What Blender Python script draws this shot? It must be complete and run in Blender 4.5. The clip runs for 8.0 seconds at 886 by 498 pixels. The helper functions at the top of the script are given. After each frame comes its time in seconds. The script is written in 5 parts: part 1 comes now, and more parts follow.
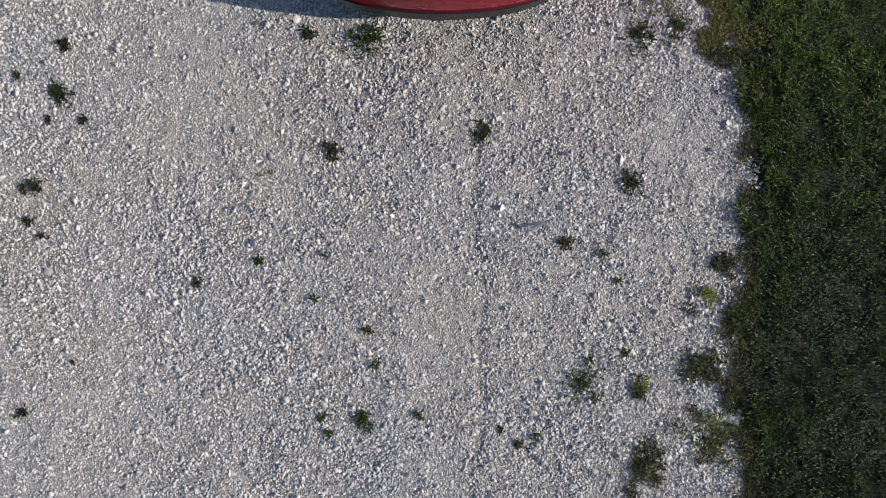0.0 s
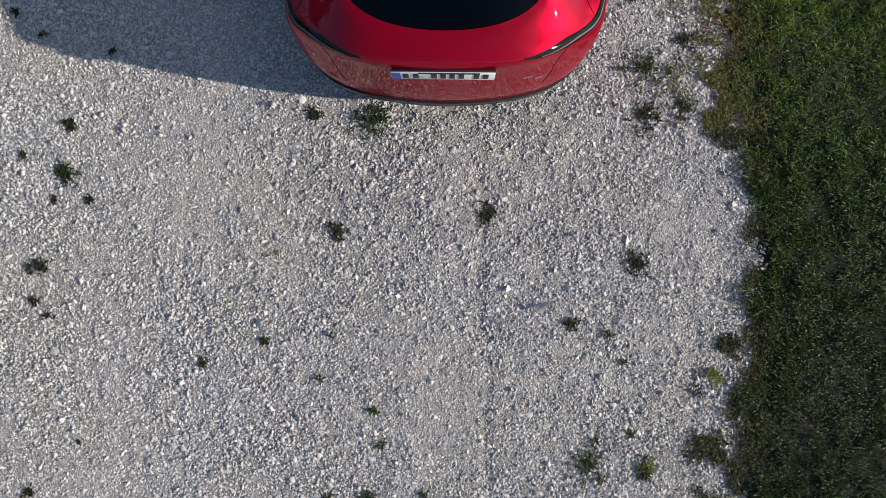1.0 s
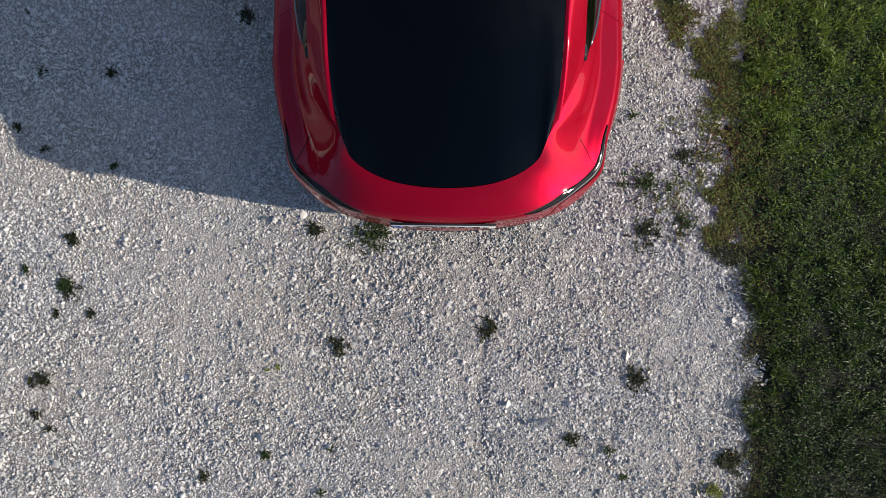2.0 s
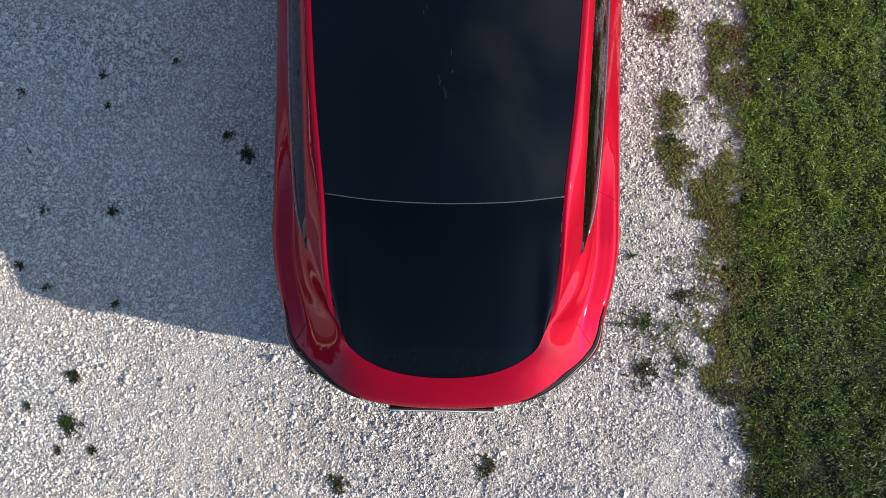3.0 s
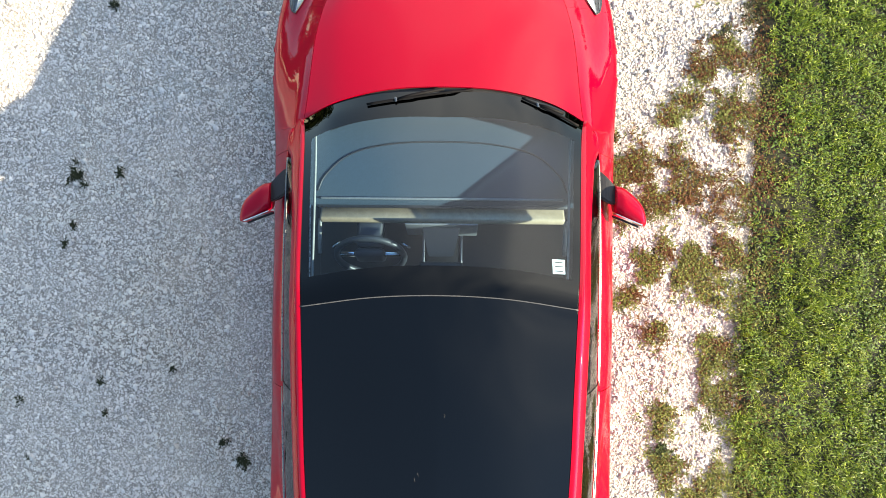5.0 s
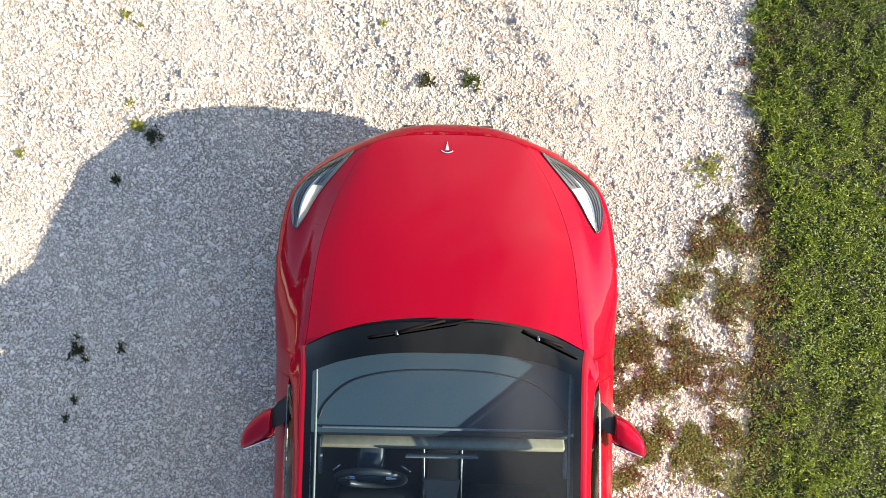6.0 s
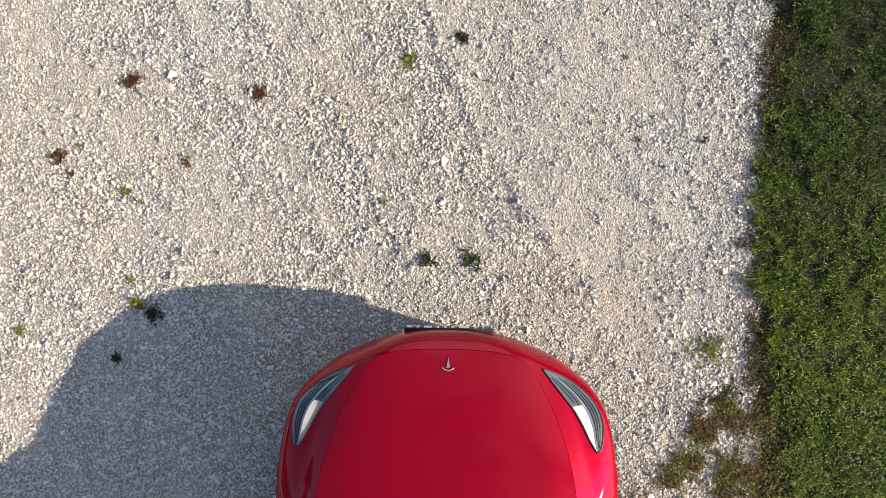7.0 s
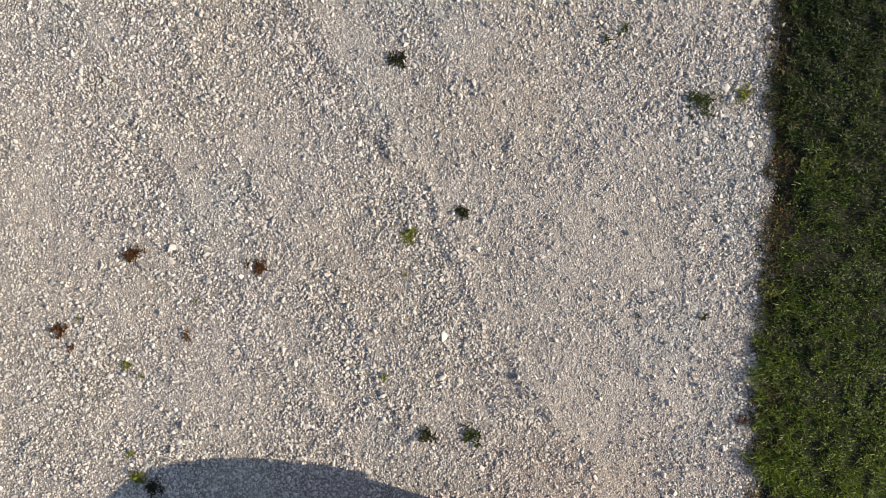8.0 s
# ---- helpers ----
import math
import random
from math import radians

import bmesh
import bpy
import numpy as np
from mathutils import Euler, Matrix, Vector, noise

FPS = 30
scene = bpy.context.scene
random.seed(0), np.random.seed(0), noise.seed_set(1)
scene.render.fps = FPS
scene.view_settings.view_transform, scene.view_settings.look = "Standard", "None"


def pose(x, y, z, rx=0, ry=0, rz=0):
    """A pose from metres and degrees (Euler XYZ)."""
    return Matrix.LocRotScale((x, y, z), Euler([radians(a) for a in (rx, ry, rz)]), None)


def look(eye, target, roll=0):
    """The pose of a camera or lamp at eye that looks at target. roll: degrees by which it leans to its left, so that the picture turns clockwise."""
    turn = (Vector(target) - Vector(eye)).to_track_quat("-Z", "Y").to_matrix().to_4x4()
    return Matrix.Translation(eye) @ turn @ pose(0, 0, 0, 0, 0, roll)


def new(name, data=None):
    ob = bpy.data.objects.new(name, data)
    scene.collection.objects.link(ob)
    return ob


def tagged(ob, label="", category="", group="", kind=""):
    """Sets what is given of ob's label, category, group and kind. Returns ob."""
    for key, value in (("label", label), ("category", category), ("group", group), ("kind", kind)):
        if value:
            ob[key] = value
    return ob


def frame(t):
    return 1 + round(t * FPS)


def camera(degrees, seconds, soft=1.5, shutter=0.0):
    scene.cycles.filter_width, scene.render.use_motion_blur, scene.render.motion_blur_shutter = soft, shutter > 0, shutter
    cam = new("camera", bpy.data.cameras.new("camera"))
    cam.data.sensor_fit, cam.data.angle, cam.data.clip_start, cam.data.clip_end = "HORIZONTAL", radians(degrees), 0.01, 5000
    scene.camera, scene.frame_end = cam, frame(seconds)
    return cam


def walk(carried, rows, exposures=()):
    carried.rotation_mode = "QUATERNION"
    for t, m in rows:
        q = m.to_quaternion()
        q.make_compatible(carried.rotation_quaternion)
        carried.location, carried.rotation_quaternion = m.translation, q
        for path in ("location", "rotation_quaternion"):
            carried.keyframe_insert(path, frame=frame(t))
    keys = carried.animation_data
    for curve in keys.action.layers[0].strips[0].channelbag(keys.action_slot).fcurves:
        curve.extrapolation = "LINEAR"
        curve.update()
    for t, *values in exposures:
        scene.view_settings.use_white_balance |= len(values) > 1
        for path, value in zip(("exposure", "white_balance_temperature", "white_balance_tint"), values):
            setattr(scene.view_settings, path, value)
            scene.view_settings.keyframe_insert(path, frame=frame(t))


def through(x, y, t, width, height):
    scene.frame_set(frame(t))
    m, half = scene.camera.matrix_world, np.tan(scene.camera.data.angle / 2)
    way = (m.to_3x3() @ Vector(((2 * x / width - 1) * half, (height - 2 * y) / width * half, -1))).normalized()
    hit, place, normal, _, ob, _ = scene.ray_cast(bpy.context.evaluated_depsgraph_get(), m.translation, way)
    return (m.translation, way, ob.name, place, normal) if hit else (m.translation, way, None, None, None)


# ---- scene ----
cam = camera(69.86, 8.0, soft=0.85)
# seconds, then the eye in metres and its small turns in degrees, looking straight down
PATH = [
    (0, 0.097, -0.015, 4.133, 0.057, 0.778, 0.829),
    (0.5, 0.079, 0.217, 4.135, 0.001, 0.852, 0.811),
    (1, 0.059, 0.511, 4.135, 0.000, 0.863, 0.852),
    (1.5, 0.051, 0.851, 4.143, 0.087, 0.888, 0.856),
    (1.7, 0.050, 1.003, 4.143, 0.093, 0.907, 0.854),
    (2.8, 0.055, 1.986, 4.172, -0.122, 1.052, 0.938),
    (3, 0.053, 2.167, 4.173, -0.032, 1.062, 0.872),
    (3.5, 0.049, 2.626, 4.182, 0.167, 1.022, 0.835),
    (4, 0.055, 3.105, 4.194, 0.191, 1.010, 0.771),
    (4.5, 0.063, 3.611, 4.208, 0.326, 0.992, 0.712),
    (4.7, 0.067, 3.829, 4.216, 0.335, 0.997, 0.658),
    (5.8, 0.051, 5.108, 4.242, 0.376, 1.027, 0.877),
    (6, 0.046, 5.345, 4.243, 0.375, 1.000, 0.909),
    (6.5, 0.033, 5.937, 4.243, 0.374, 0.968, 0.890),
    (7, 0.022, 6.545, 4.247, 0.278, 0.994, 0.895),
    (7.5, 0.013, 7.152, 4.252, 0.180, 1.002, 0.909),
    (8, -0.000, 7.712, 4.253, 0.267, 0.953, 0.918),
]
EXPOSURES = [(0.0, 0.80, 6650, 10), (1.7, 0.88, 6700, 9.5), (3.0, 1.47, 6800, 9), (3.5, 2.12, 6950, 8), (4.0, 2.70, 7400, 5.5), (4.5, 2.90, 8150, 5), (5.8, 2.60, 8650, 8.5), (6.5, 1.94, 8300, 10), (7.0, 1.55, 8100, 10), (7.5, 1.20, 7850, 9.5), (8.0, 1.05, 7950, 10.5)]
walk(cam, [(t, pose(x, y, z, rx, ry, rz)) for t, x, y, z, rx, ry, rz in PATH], EXPOSURES)

# ---- light: low sun from the lawn's side, clear sky with thin cloud ----
SUN = Vector((2.25, -0.38, 1.0)).normalized()
world = bpy.data.worlds.new("sky")
scene.world = world
world.use_nodes = True
wn, wl = world.node_tree.nodes, world.node_tree.links
wn.clear()
sky = wn.new("ShaderNodeTexSky")
sky.sky_type, sky.sun_disc = "NISHITA", False
sky.sun_elevation = math.asin(SUN.z)
sky.air_density, sky.dust_density, sky.ozone_density = 0.85, 0.05, 2.6
sky.sun_rotation = math.atan2(SUN.x, SUN.y)
back = wn.new("ShaderNodeBackground")
back.inputs["Strength"].default_value = 0.084
wo = wn.new("ShaderNodeOutputWorld")
# thin drifting cloud over the blue
coord = wn.new("ShaderNodeTexCoord")
cloud = wn.new("ShaderNodeTexNoise")
cloud.inputs["Scale"].default_value, cloud.inputs["Detail"].default_value, cloud.inputs["Distortion"].default_value = 1.7, 3.5, 0.4
wl.new(coord.outputs["Generated"], cloud.inputs["Vector"])
cover = wn.new("ShaderNodeMapRange")
cover.inputs["From Min"].default_value, cover.inputs["From Max"].default_value, cover.inputs["To Max"].default_value = 0.36, 0.78, 0.88
wl.new(cloud.outputs["Fac"], cover.inputs["Value"])
# the cloud lies in the sunward half of the sky
sunward = wn.new("ShaderNodeVectorMath")
sunward.operation = "DOT_PRODUCT"
sunward.inputs[1].default_value = (0.87, 0.48, 0.0)
wl.new(coord.outputs["Generated"], sunward.inputs[0])
bank = wn.new("ShaderNodeMapRange")
bank.interpolation_type = "SMOOTHSTEP"
bank.inputs["From Min"].default_value, bank.inputs["From Max"].default_value = -0.1, 0.75
wl.new(sunward.outputs["Value"], bank.inputs["Value"])
thick = wn.new("ShaderNodeMath")
thick.operation = "MULTIPLY"
wl.new(cover.outputs[0], thick.inputs[0])
wl.new(bank.outputs[0], thick.inputs[1])
veil = wn.new("ShaderNodeMix")
veil.data_type = "RGBA"
veil.inputs[7].default_value = (8.4, 9.1, 10.4, 1)
wl.new(thick.outputs[0], veil.inputs[0])
wl.new(sky.outputs[0], veil.inputs[6])
wl.new(veil.outputs[2], back.inputs[0])
wl.new(back.outputs[0], wo.inputs[0])
lamp = bpy.data.lights.new("sun", "SUN")
lamp.energy, lamp.angle, lamp.color = 3.2, radians(0.6), (1.0, 0.915, 0.81)
sun = new("sun", lamp)
sun.matrix_world = look(SUN * 50, (0, 0, 0))


# ---- materials ----
class Nodes:
    """A short way to wire a node material."""

    def __init__(self, name):
        self.mat = bpy.data.materials.new(name)
        self.mat.use_nodes = True
        self.tree = self.mat.node_tree
        self.tree.nodes.clear()
        self.out = self.add("ShaderNodeOutputMaterial")

    def add(self, kind, **props):
        n = self.tree.nodes.new(kind)
        for k, v in props.items():
            setattr(n, k, v)
        return n

    def link(self, a, b):
        self.tree.links.new(a, b)

    def where(self):
        return self.add("ShaderNodeNewGeometry").outputs["Position"]

    def noise(self, scale, detail=3.0, rough=0.6, vector=None):
        n = self.add("ShaderNodeTexNoise")
        n.inputs["Scale"].default_value, n.inputs["Detail"].default_value, n.inputs["Roughness"].default_value = scale, detail, rough
        self.link(vector or self.where(), n.inputs["Vector"])
        return n.outputs["Fac"]

    def ramp(self, fac, *stops):
        n = self.add("ShaderNodeValToRGB")
        r = n.color_ramp.elements
        while len(r) < len(stops):
            r.new(0.5)
        for e, (p, c) in zip(r, stops):
            e.position = p
            e.color = (*c, 1) if isinstance(c, tuple) else (c, c, c, 1)
        self.link(fac, n.inputs[0])
        return n.outputs[0]

    def mix(self, fac, a, b, blend="MIX"):
        n = self.add("ShaderNodeMix", data_type="RGBA", blend_type=blend)
        for sock, v in ((n.inputs[0], fac), (n.inputs[6], a), (n.inputs[7], b)):
            if isinstance(v, (int, float)):
                sock.default_value = v
            elif isinstance(v, tuple):
                sock.default_value = (*v, 1)
            else:
                self.link(v, sock)
        return n.outputs[2]

    def math(self, op, a, b=0.0):
        n = self.add("ShaderNodeMath", operation=op)
        for sock, v in zip(n.inputs, (a, b)):
            if isinstance(v, (int, float)):
                sock.default_value = v
            else:
                self.link(v, sock)
        return n.outputs[0]

    def bump(self, height, strength, distance):
        n = self.add("ShaderNodeBump")
        n.inputs["Strength"].default_value, n.inputs["Distance"].default_value = strength, distance
        self.link(height, n.inputs["Height"])
        return n.outputs[0]

    def surface(self, color, rough=0.5, metal=0.0, coat=0.0, normal=None, **more):
        p = self.add("ShaderNodeBsdfPrincipled")
        pairs = [("Base Color", color), ("Roughness", rough), ("Metallic", metal), ("Coat Weight", coat)] + list(more.items())
        for k, v in pairs:
            sock = p.inputs[k.replace("_", " ")]
            if isinstance(v, (int, float)):
                sock.default_value = v
            elif isinstance(v, tuple):
                sock.default_value = (*v, 1) if len(v) == 3 else v
            else:
                self.link(v, sock)
        if normal:
            self.link(normal, p.inputs["Normal"])
        self.link(p.outputs[0], self.out.inputs[0])
        return self.mat


def limestone():
    """Crushed pale limestone, each stone of its own tone, dust in broad patches."""
    n = Nodes("crushed limestone")
    island = n.add("ShaderNodeNewGeometry").outputs["Random Per Island"]
    tone = n.ramp(island, (0.0, (0.30, 0.29, 0.28)), (0.10, (0.46, 0.445, 0.43)), (0.40, (0.56, 0.54, 0.52)), (0.85, (0.62, 0.60, 0.58)), (1.0, (0.67, 0.655, 0.635)))
    patch = n.ramp(n.noise(0.9, 5), (0.33, (0.95, 0.985, 1.0)), (0.45, (1.0, 0.985, 0.985)), (0.56, (1.0, 1.0, 0.97)), (0.72, (1.0, 0.965, 0.92)))
    grain = n.ramp(n.noise(160, 3), (0.3, 0.82), (0.7, 1.08))
    # hand-sized blotches, darker and paler at random
    blotch = n.ramp(n.noise(24, 3), (0.30, 0.80), (0.50, 1.0), (0.70, 1.10))
    c = n.mix(1.0, n.mix(1.0, n.mix(1.0, tone, patch, "MULTIPLY"), grain, "MULTIPLY"), blotch, "MULTIPLY")
    return n.surface(c, 0.9, normal=n.bump(n.noise(260, 3), 0.5, 0.002))


def ground_surface():
    """Fine gravel and dust between the stones; dark soil under the lawn and the meadow far off."""
    n = Nodes("gravel and soil")
    pos = n.where()
    v = n.add("ShaderNodeTexVoronoi")
    v.inputs["Scale"].default_value = 125.0
    n.link(pos, v.inputs["Vector"])
    chip = n.ramp(v.outputs["Color"], (0.1, (0.20, 0.19, 0.18)), (0.6, (0.32, 0.305, 0.29)), (0.95, (0.46, 0.44, 0.425)))
    joint = n.ramp(v.outputs["Distance"], (0.35, 1.0), (0.8, 0.7))
    patch = n.ramp(n.noise(0.9, 4), (0.35, (0.95, 0.98, 0.98)), (0.5, (1.0, 0.985, 0.975)), (0.70, (1.0, 0.945, 0.88)))
    # pale dust fills rolled places; darker grit colour holds the shade between loose stones
    loose = n.add("ShaderNodeAttribute", attribute_name="loose").outputs["Fac"]
    bed = n.ramp(loose, (0.10, (1.42, 1.405, 1.38)), (0.45, (1.26, 1.24, 1.215)), (1.0, (0.70, 0.68, 0.66)))
    gravel = n.mix(1.0, n.mix(1.0, n.mix(1.0, chip, joint, "MULTIPLY"), bed, "MULTIPLY"), patch, "MULTIPLY")
    # soil taken near black, the shade between blades put into its colour
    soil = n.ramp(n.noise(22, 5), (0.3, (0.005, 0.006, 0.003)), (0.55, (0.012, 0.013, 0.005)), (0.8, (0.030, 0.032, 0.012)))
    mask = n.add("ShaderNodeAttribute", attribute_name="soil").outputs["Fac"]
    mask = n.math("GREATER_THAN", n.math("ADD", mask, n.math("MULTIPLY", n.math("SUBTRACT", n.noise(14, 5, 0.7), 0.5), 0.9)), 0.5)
    bare = n.add("ShaderNodeAttribute", attribute_name="bare").outputs["Fac"]
    gravel = n.mix(bare, gravel, n.mix(1.0, gravel, (1.2, 1.2, 1.19), "MULTIPLY"))
    meadow = n.ramp(n.noise(30, 5), (0.3, (0.008, 0.018, 0.002)), (0.52, (0.022, 0.041, 0.005)), (0.75, (0.062, 0.092, 0.012)))
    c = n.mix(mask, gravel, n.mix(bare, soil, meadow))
    h = n.math("MULTIPLY", n.math("SUBTRACT", 1.0, v.outputs["Distance"]), n.math("SUBTRACT", 1.0, mask))
    return n.surface(c, 0.95, normal=n.bump(h, 0.9, 0.005))


def leaf(name, *stops, rough=0.7, through=0.25, gloss=0.2, end_dimming=0.0, single=0.42):
    """Leaf or blade, varied from one to the next, a little light coming through."""
    n = Nodes(name)
    island = n.add("ShaderNodeNewGeometry").outputs["Random Per Island"]
    drift = n.noise(1.6, 3)
    tuft = n.noise(22.0, 2)
    fac = n.math("ADD", n.math("MULTIPLY", island, single), n.math("MULTIPLY", drift, 0.28))
    fac = n.math("ADD", fac, n.math("MULTIPLY", tuft, 0.78 - single))
    if end_dimming:
        # darker camera tones towards both ends of the yard, put into leaf colour
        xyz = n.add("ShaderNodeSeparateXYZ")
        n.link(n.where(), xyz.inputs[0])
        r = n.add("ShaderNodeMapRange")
        for k, v in (("From Min", 1.6), ("From Max", 4.8), ("To Min", 0.0), ("To Max", end_dimming)):
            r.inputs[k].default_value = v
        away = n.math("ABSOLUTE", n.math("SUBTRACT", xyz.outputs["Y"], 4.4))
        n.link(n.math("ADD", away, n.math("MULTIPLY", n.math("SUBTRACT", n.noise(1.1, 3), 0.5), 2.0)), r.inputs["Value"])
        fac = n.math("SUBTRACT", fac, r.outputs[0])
    c = n.ramp(fac, *stops)
    p = n.add("ShaderNodeBsdfPrincipled")
    p.inputs["Roughness"].default_value, p.inputs["Specular IOR Level"].default_value = rough, gloss
    n.link(c, p.inputs["Base Color"])
    t = n.add("ShaderNodeBsdfTranslucent")
    n.link(c, t.inputs["Color"])
    m = n.add("ShaderNodeMixShader")
    m.inputs[0].default_value = through
    n.link(p.outputs[0], m.inputs[1])
    n.link(t.outputs[0], m.inputs[2])
    n.link(m.outputs[0], n.out.inputs[0])
    return n.mat


M_STONE = limestone()
M_GROUND = ground_surface()
M_GRASS = leaf("lawn grass", (0.1, (0.010, 0.022, 0.003)), (0.4, (0.062, 0.112, 0.010)), (0.68, (0.172, 0.250, 0.019)), (0.95, (0.36, 0.42, 0.075)), rough=0.5, gloss=0.35, end_dimming=0.42, single=0.62)
M_CLOVER = leaf("clover leaves", (0.1, (0.012, 0.032, 0.005)), (0.5, (0.045, 0.100, 0.010)), (0.9, (0.13, 0.22, 0.022)), rough=0.55, gloss=0.3, end_dimming=0.38)
M_WEED = leaf("weed leaves", (0.1, (0.008, 0.016, 0.005)), (0.5, (0.024, 0.040, 0.011)), (0.9, (0.075, 0.095, 0.026)))
M_DRY = leaf("dry weed leaves", (0.1, (0.010, 0.007, 0.005)), (0.4, (0.058, 0.022, 0.010)), (0.7, (0.125, 0.055, 0.022)), (0.95, (0.22, 0.15, 0.05)))
M_DARKWEED = leaf("dark weed leaves", (0.1, (0.009, 0.009, 0.007)), (0.5, (0.022, 0.025, 0.012)), (0.9, (0.055, 0.06, 0.024)))
M_CREEP = leaf("creeping weed leaves", (0.1, (0.022, 0.030, 0.007)), (0.5, (0.080, 0.095, 0.022)), (0.9, (0.20, 0.20, 0.06)))
M_YELLOW = leaf("pale weed leaves", (0.1, (0.05, 0.07, 0.015)), (0.5, (0.13, 0.15, 0.03)), (0.9, (0.24, 0.24, 0.07)))


# ---- ground ----
rng = np.random.default_rng(7)


def mesh_from(name, verts, faces, material):
    """A mesh of equal-sided faces from arrays."""
    me = bpy.data.meshes.new(name)
    k = faces.shape[1]
    me.vertices.add(len(verts))
    me.vertices.foreach_set("co", np.ascontiguousarray(verts, dtype=np.float32).ravel())
    me.loops.add(faces.size)
    me.loops.foreach_set("vertex_index", np.ascontiguousarray(faces, dtype=np.int32).ravel())
    me.polygons.add(len(faces))
    me.polygons.foreach_set("loop_start", np.arange(0, faces.size, k, dtype=np.int32))
    me.materials.append(material)
    me.update(calc_edges=True)
    me.validate()
    return me


def lattice(n, seed):
    return np.random.default_rng(seed).random((n, n))


def smooth_noise(x, y, cell, seed, n=64):
    """Value noise on the plan, 0 to 1."""
    g = lattice(n, seed)
    u, v = x / cell, y / cell
    i, j = np.floor(u).astype(int), np.floor(v).astype(int)
    a, b = u - i, v - j
    a, b = a * a * (3 - 2 * a), b * b * (3 - 2 * b)
    p = lambda di, dj: g[(i + di) % n, (j + dj) % n]
    return (p(0, 0) * (1 - a) + p(1, 0) * a) * (1 - b) + (p(0, 1) * (1 - a) + p(1, 1) * a) * b


# slanting wheel ruts in the loose gravel ahead of the car: where each crosses y = 8
RUTS = [(-0.20, 1.0), (-1.22, 0.45), (-1.80, 0.5), (0.62, 0.35)]
# rolled, dusty places: middle and half-widths
DUSTY = [(-1.52, 6.65, 0.22, 0.55), (-2.75, 7.9, 0.30, 0.8), (0.95, 7.8, 0.75, 0.45), (1.1, 6.7, 0.45, 0.6), (0.22, 1.0, 0.28, 0.5), (-2.1, -0.9, 0.22, 0.7), (-1.6, 0.9, 0.3, 0.4), (1.55, 0.6, 0.2, 0.35), (-2.2, 7.25, 0.25, 0.3), (0.0, -0.6, 0.3, 0.5)]


def rut(x, y, x0):
    """Distance across a rut, growing to its right, and how far it has set in."""
    return (x - x0 + 0.62 * (y - 8.0) + 0.05 * np.sin(3.1 * y + 9 * x0) + 0.16 * (smooth_noise(x, y, 0.22, 6) - 0.5)) / 1.18, np.clip((y - 6.1) * 2, 0, 1)


def coarseness(x, y):
    """How loose and stony the gravel lies, 0 (rolled dust) to about 1.2 (open stones)."""
    c = smooth_noise(x, y, 0.35, 11) * 0.36 + smooth_noise(x, y, 1.3, 12) * 0.30 + smooth_noise(x, y, 0.12, 13) * 0.36 + 0.08
    for x0, k in RUTS:
        d, on = rut(x, y, x0)
        c = c + on * k * (0.32 * np.exp(-(((d + 0.14) / 0.16) ** 2)) - 0.18 * np.exp(-(((d - 0.16) / 0.14) ** 2)))
    for px, py, rx, ry in DUSTY:
        c = c - 0.27 * np.exp(-(((x - px) / rx) ** 2) - ((y - py) / ry) ** 2)
    d = x - 0.27 + 0.03 * np.sin(2.3 * y) + 0.02 * np.sin(7.1 * y)
    c = c + 0.25 * np.exp(-((d / 0.06) ** 2)) * np.clip((1.3 - y) * 3, 0, 1)
    return np.clip(c + 0.08 * np.exp(-(((x - lawn_edge(y) + 0.15) / 0.15) ** 2)), 0.0, 1.3)


def ground_z(x, y):
    near = np.clip(1.5 - np.maximum(np.abs(x) - 4, np.abs(y - 3.7) - 7) / 4, 0, 1)
    z = 0.016 * (smooth_noise(x, y, 0.9, 1) - 0.5) + 0.010 * (smooth_noise(x, y, 0.23, 2) - 0.5) + 0.011 * (smooth_noise(x, y, 0.05, 3) - 0.5)
    z = z - 0.009 * np.exp(-(((x - 0.27 + 0.03 * np.sin(2.3 * y) + 0.02 * np.sin(7.1 * y)) / 0.03) ** 2)) * np.clip((1.3 - y) * 3, 0, 1)
    for x0, k in RUTS:
        d, on = rut(x, y, x0)
        z = z + on * k * (0.4 + 1.2 * smooth_noise(x, y, 0.3, 8)) * (0.0105 * np.exp(-(((d - 0.03) / 0.05) ** 2)) - 0.007 * np.exp(-(((d + 0.05) / 0.04) ** 2)))
    lawn = np.clip((x - lawn_edge(y)) / 0.25, 0, 1)
    return z * near + 0.02 + 0.02 * lawn * near


def lawn_edge(y):
    """Where the gravel ends and the lawn begins."""
    return np.interp(y, [-2, -1.6, -0.7, 0.0, 1.0, 1.3, 1.55, 2.4, 3.7, 4.4, 5.1, 6.1, 7.4, 8.1, 9.3], [2.03, 2.05, 1.98, 2.05, 2.05, 1.94, 1.81, 1.88, 1.92, 1.99, 2.03, 2.07, 2.11, 2.14, 2.18])


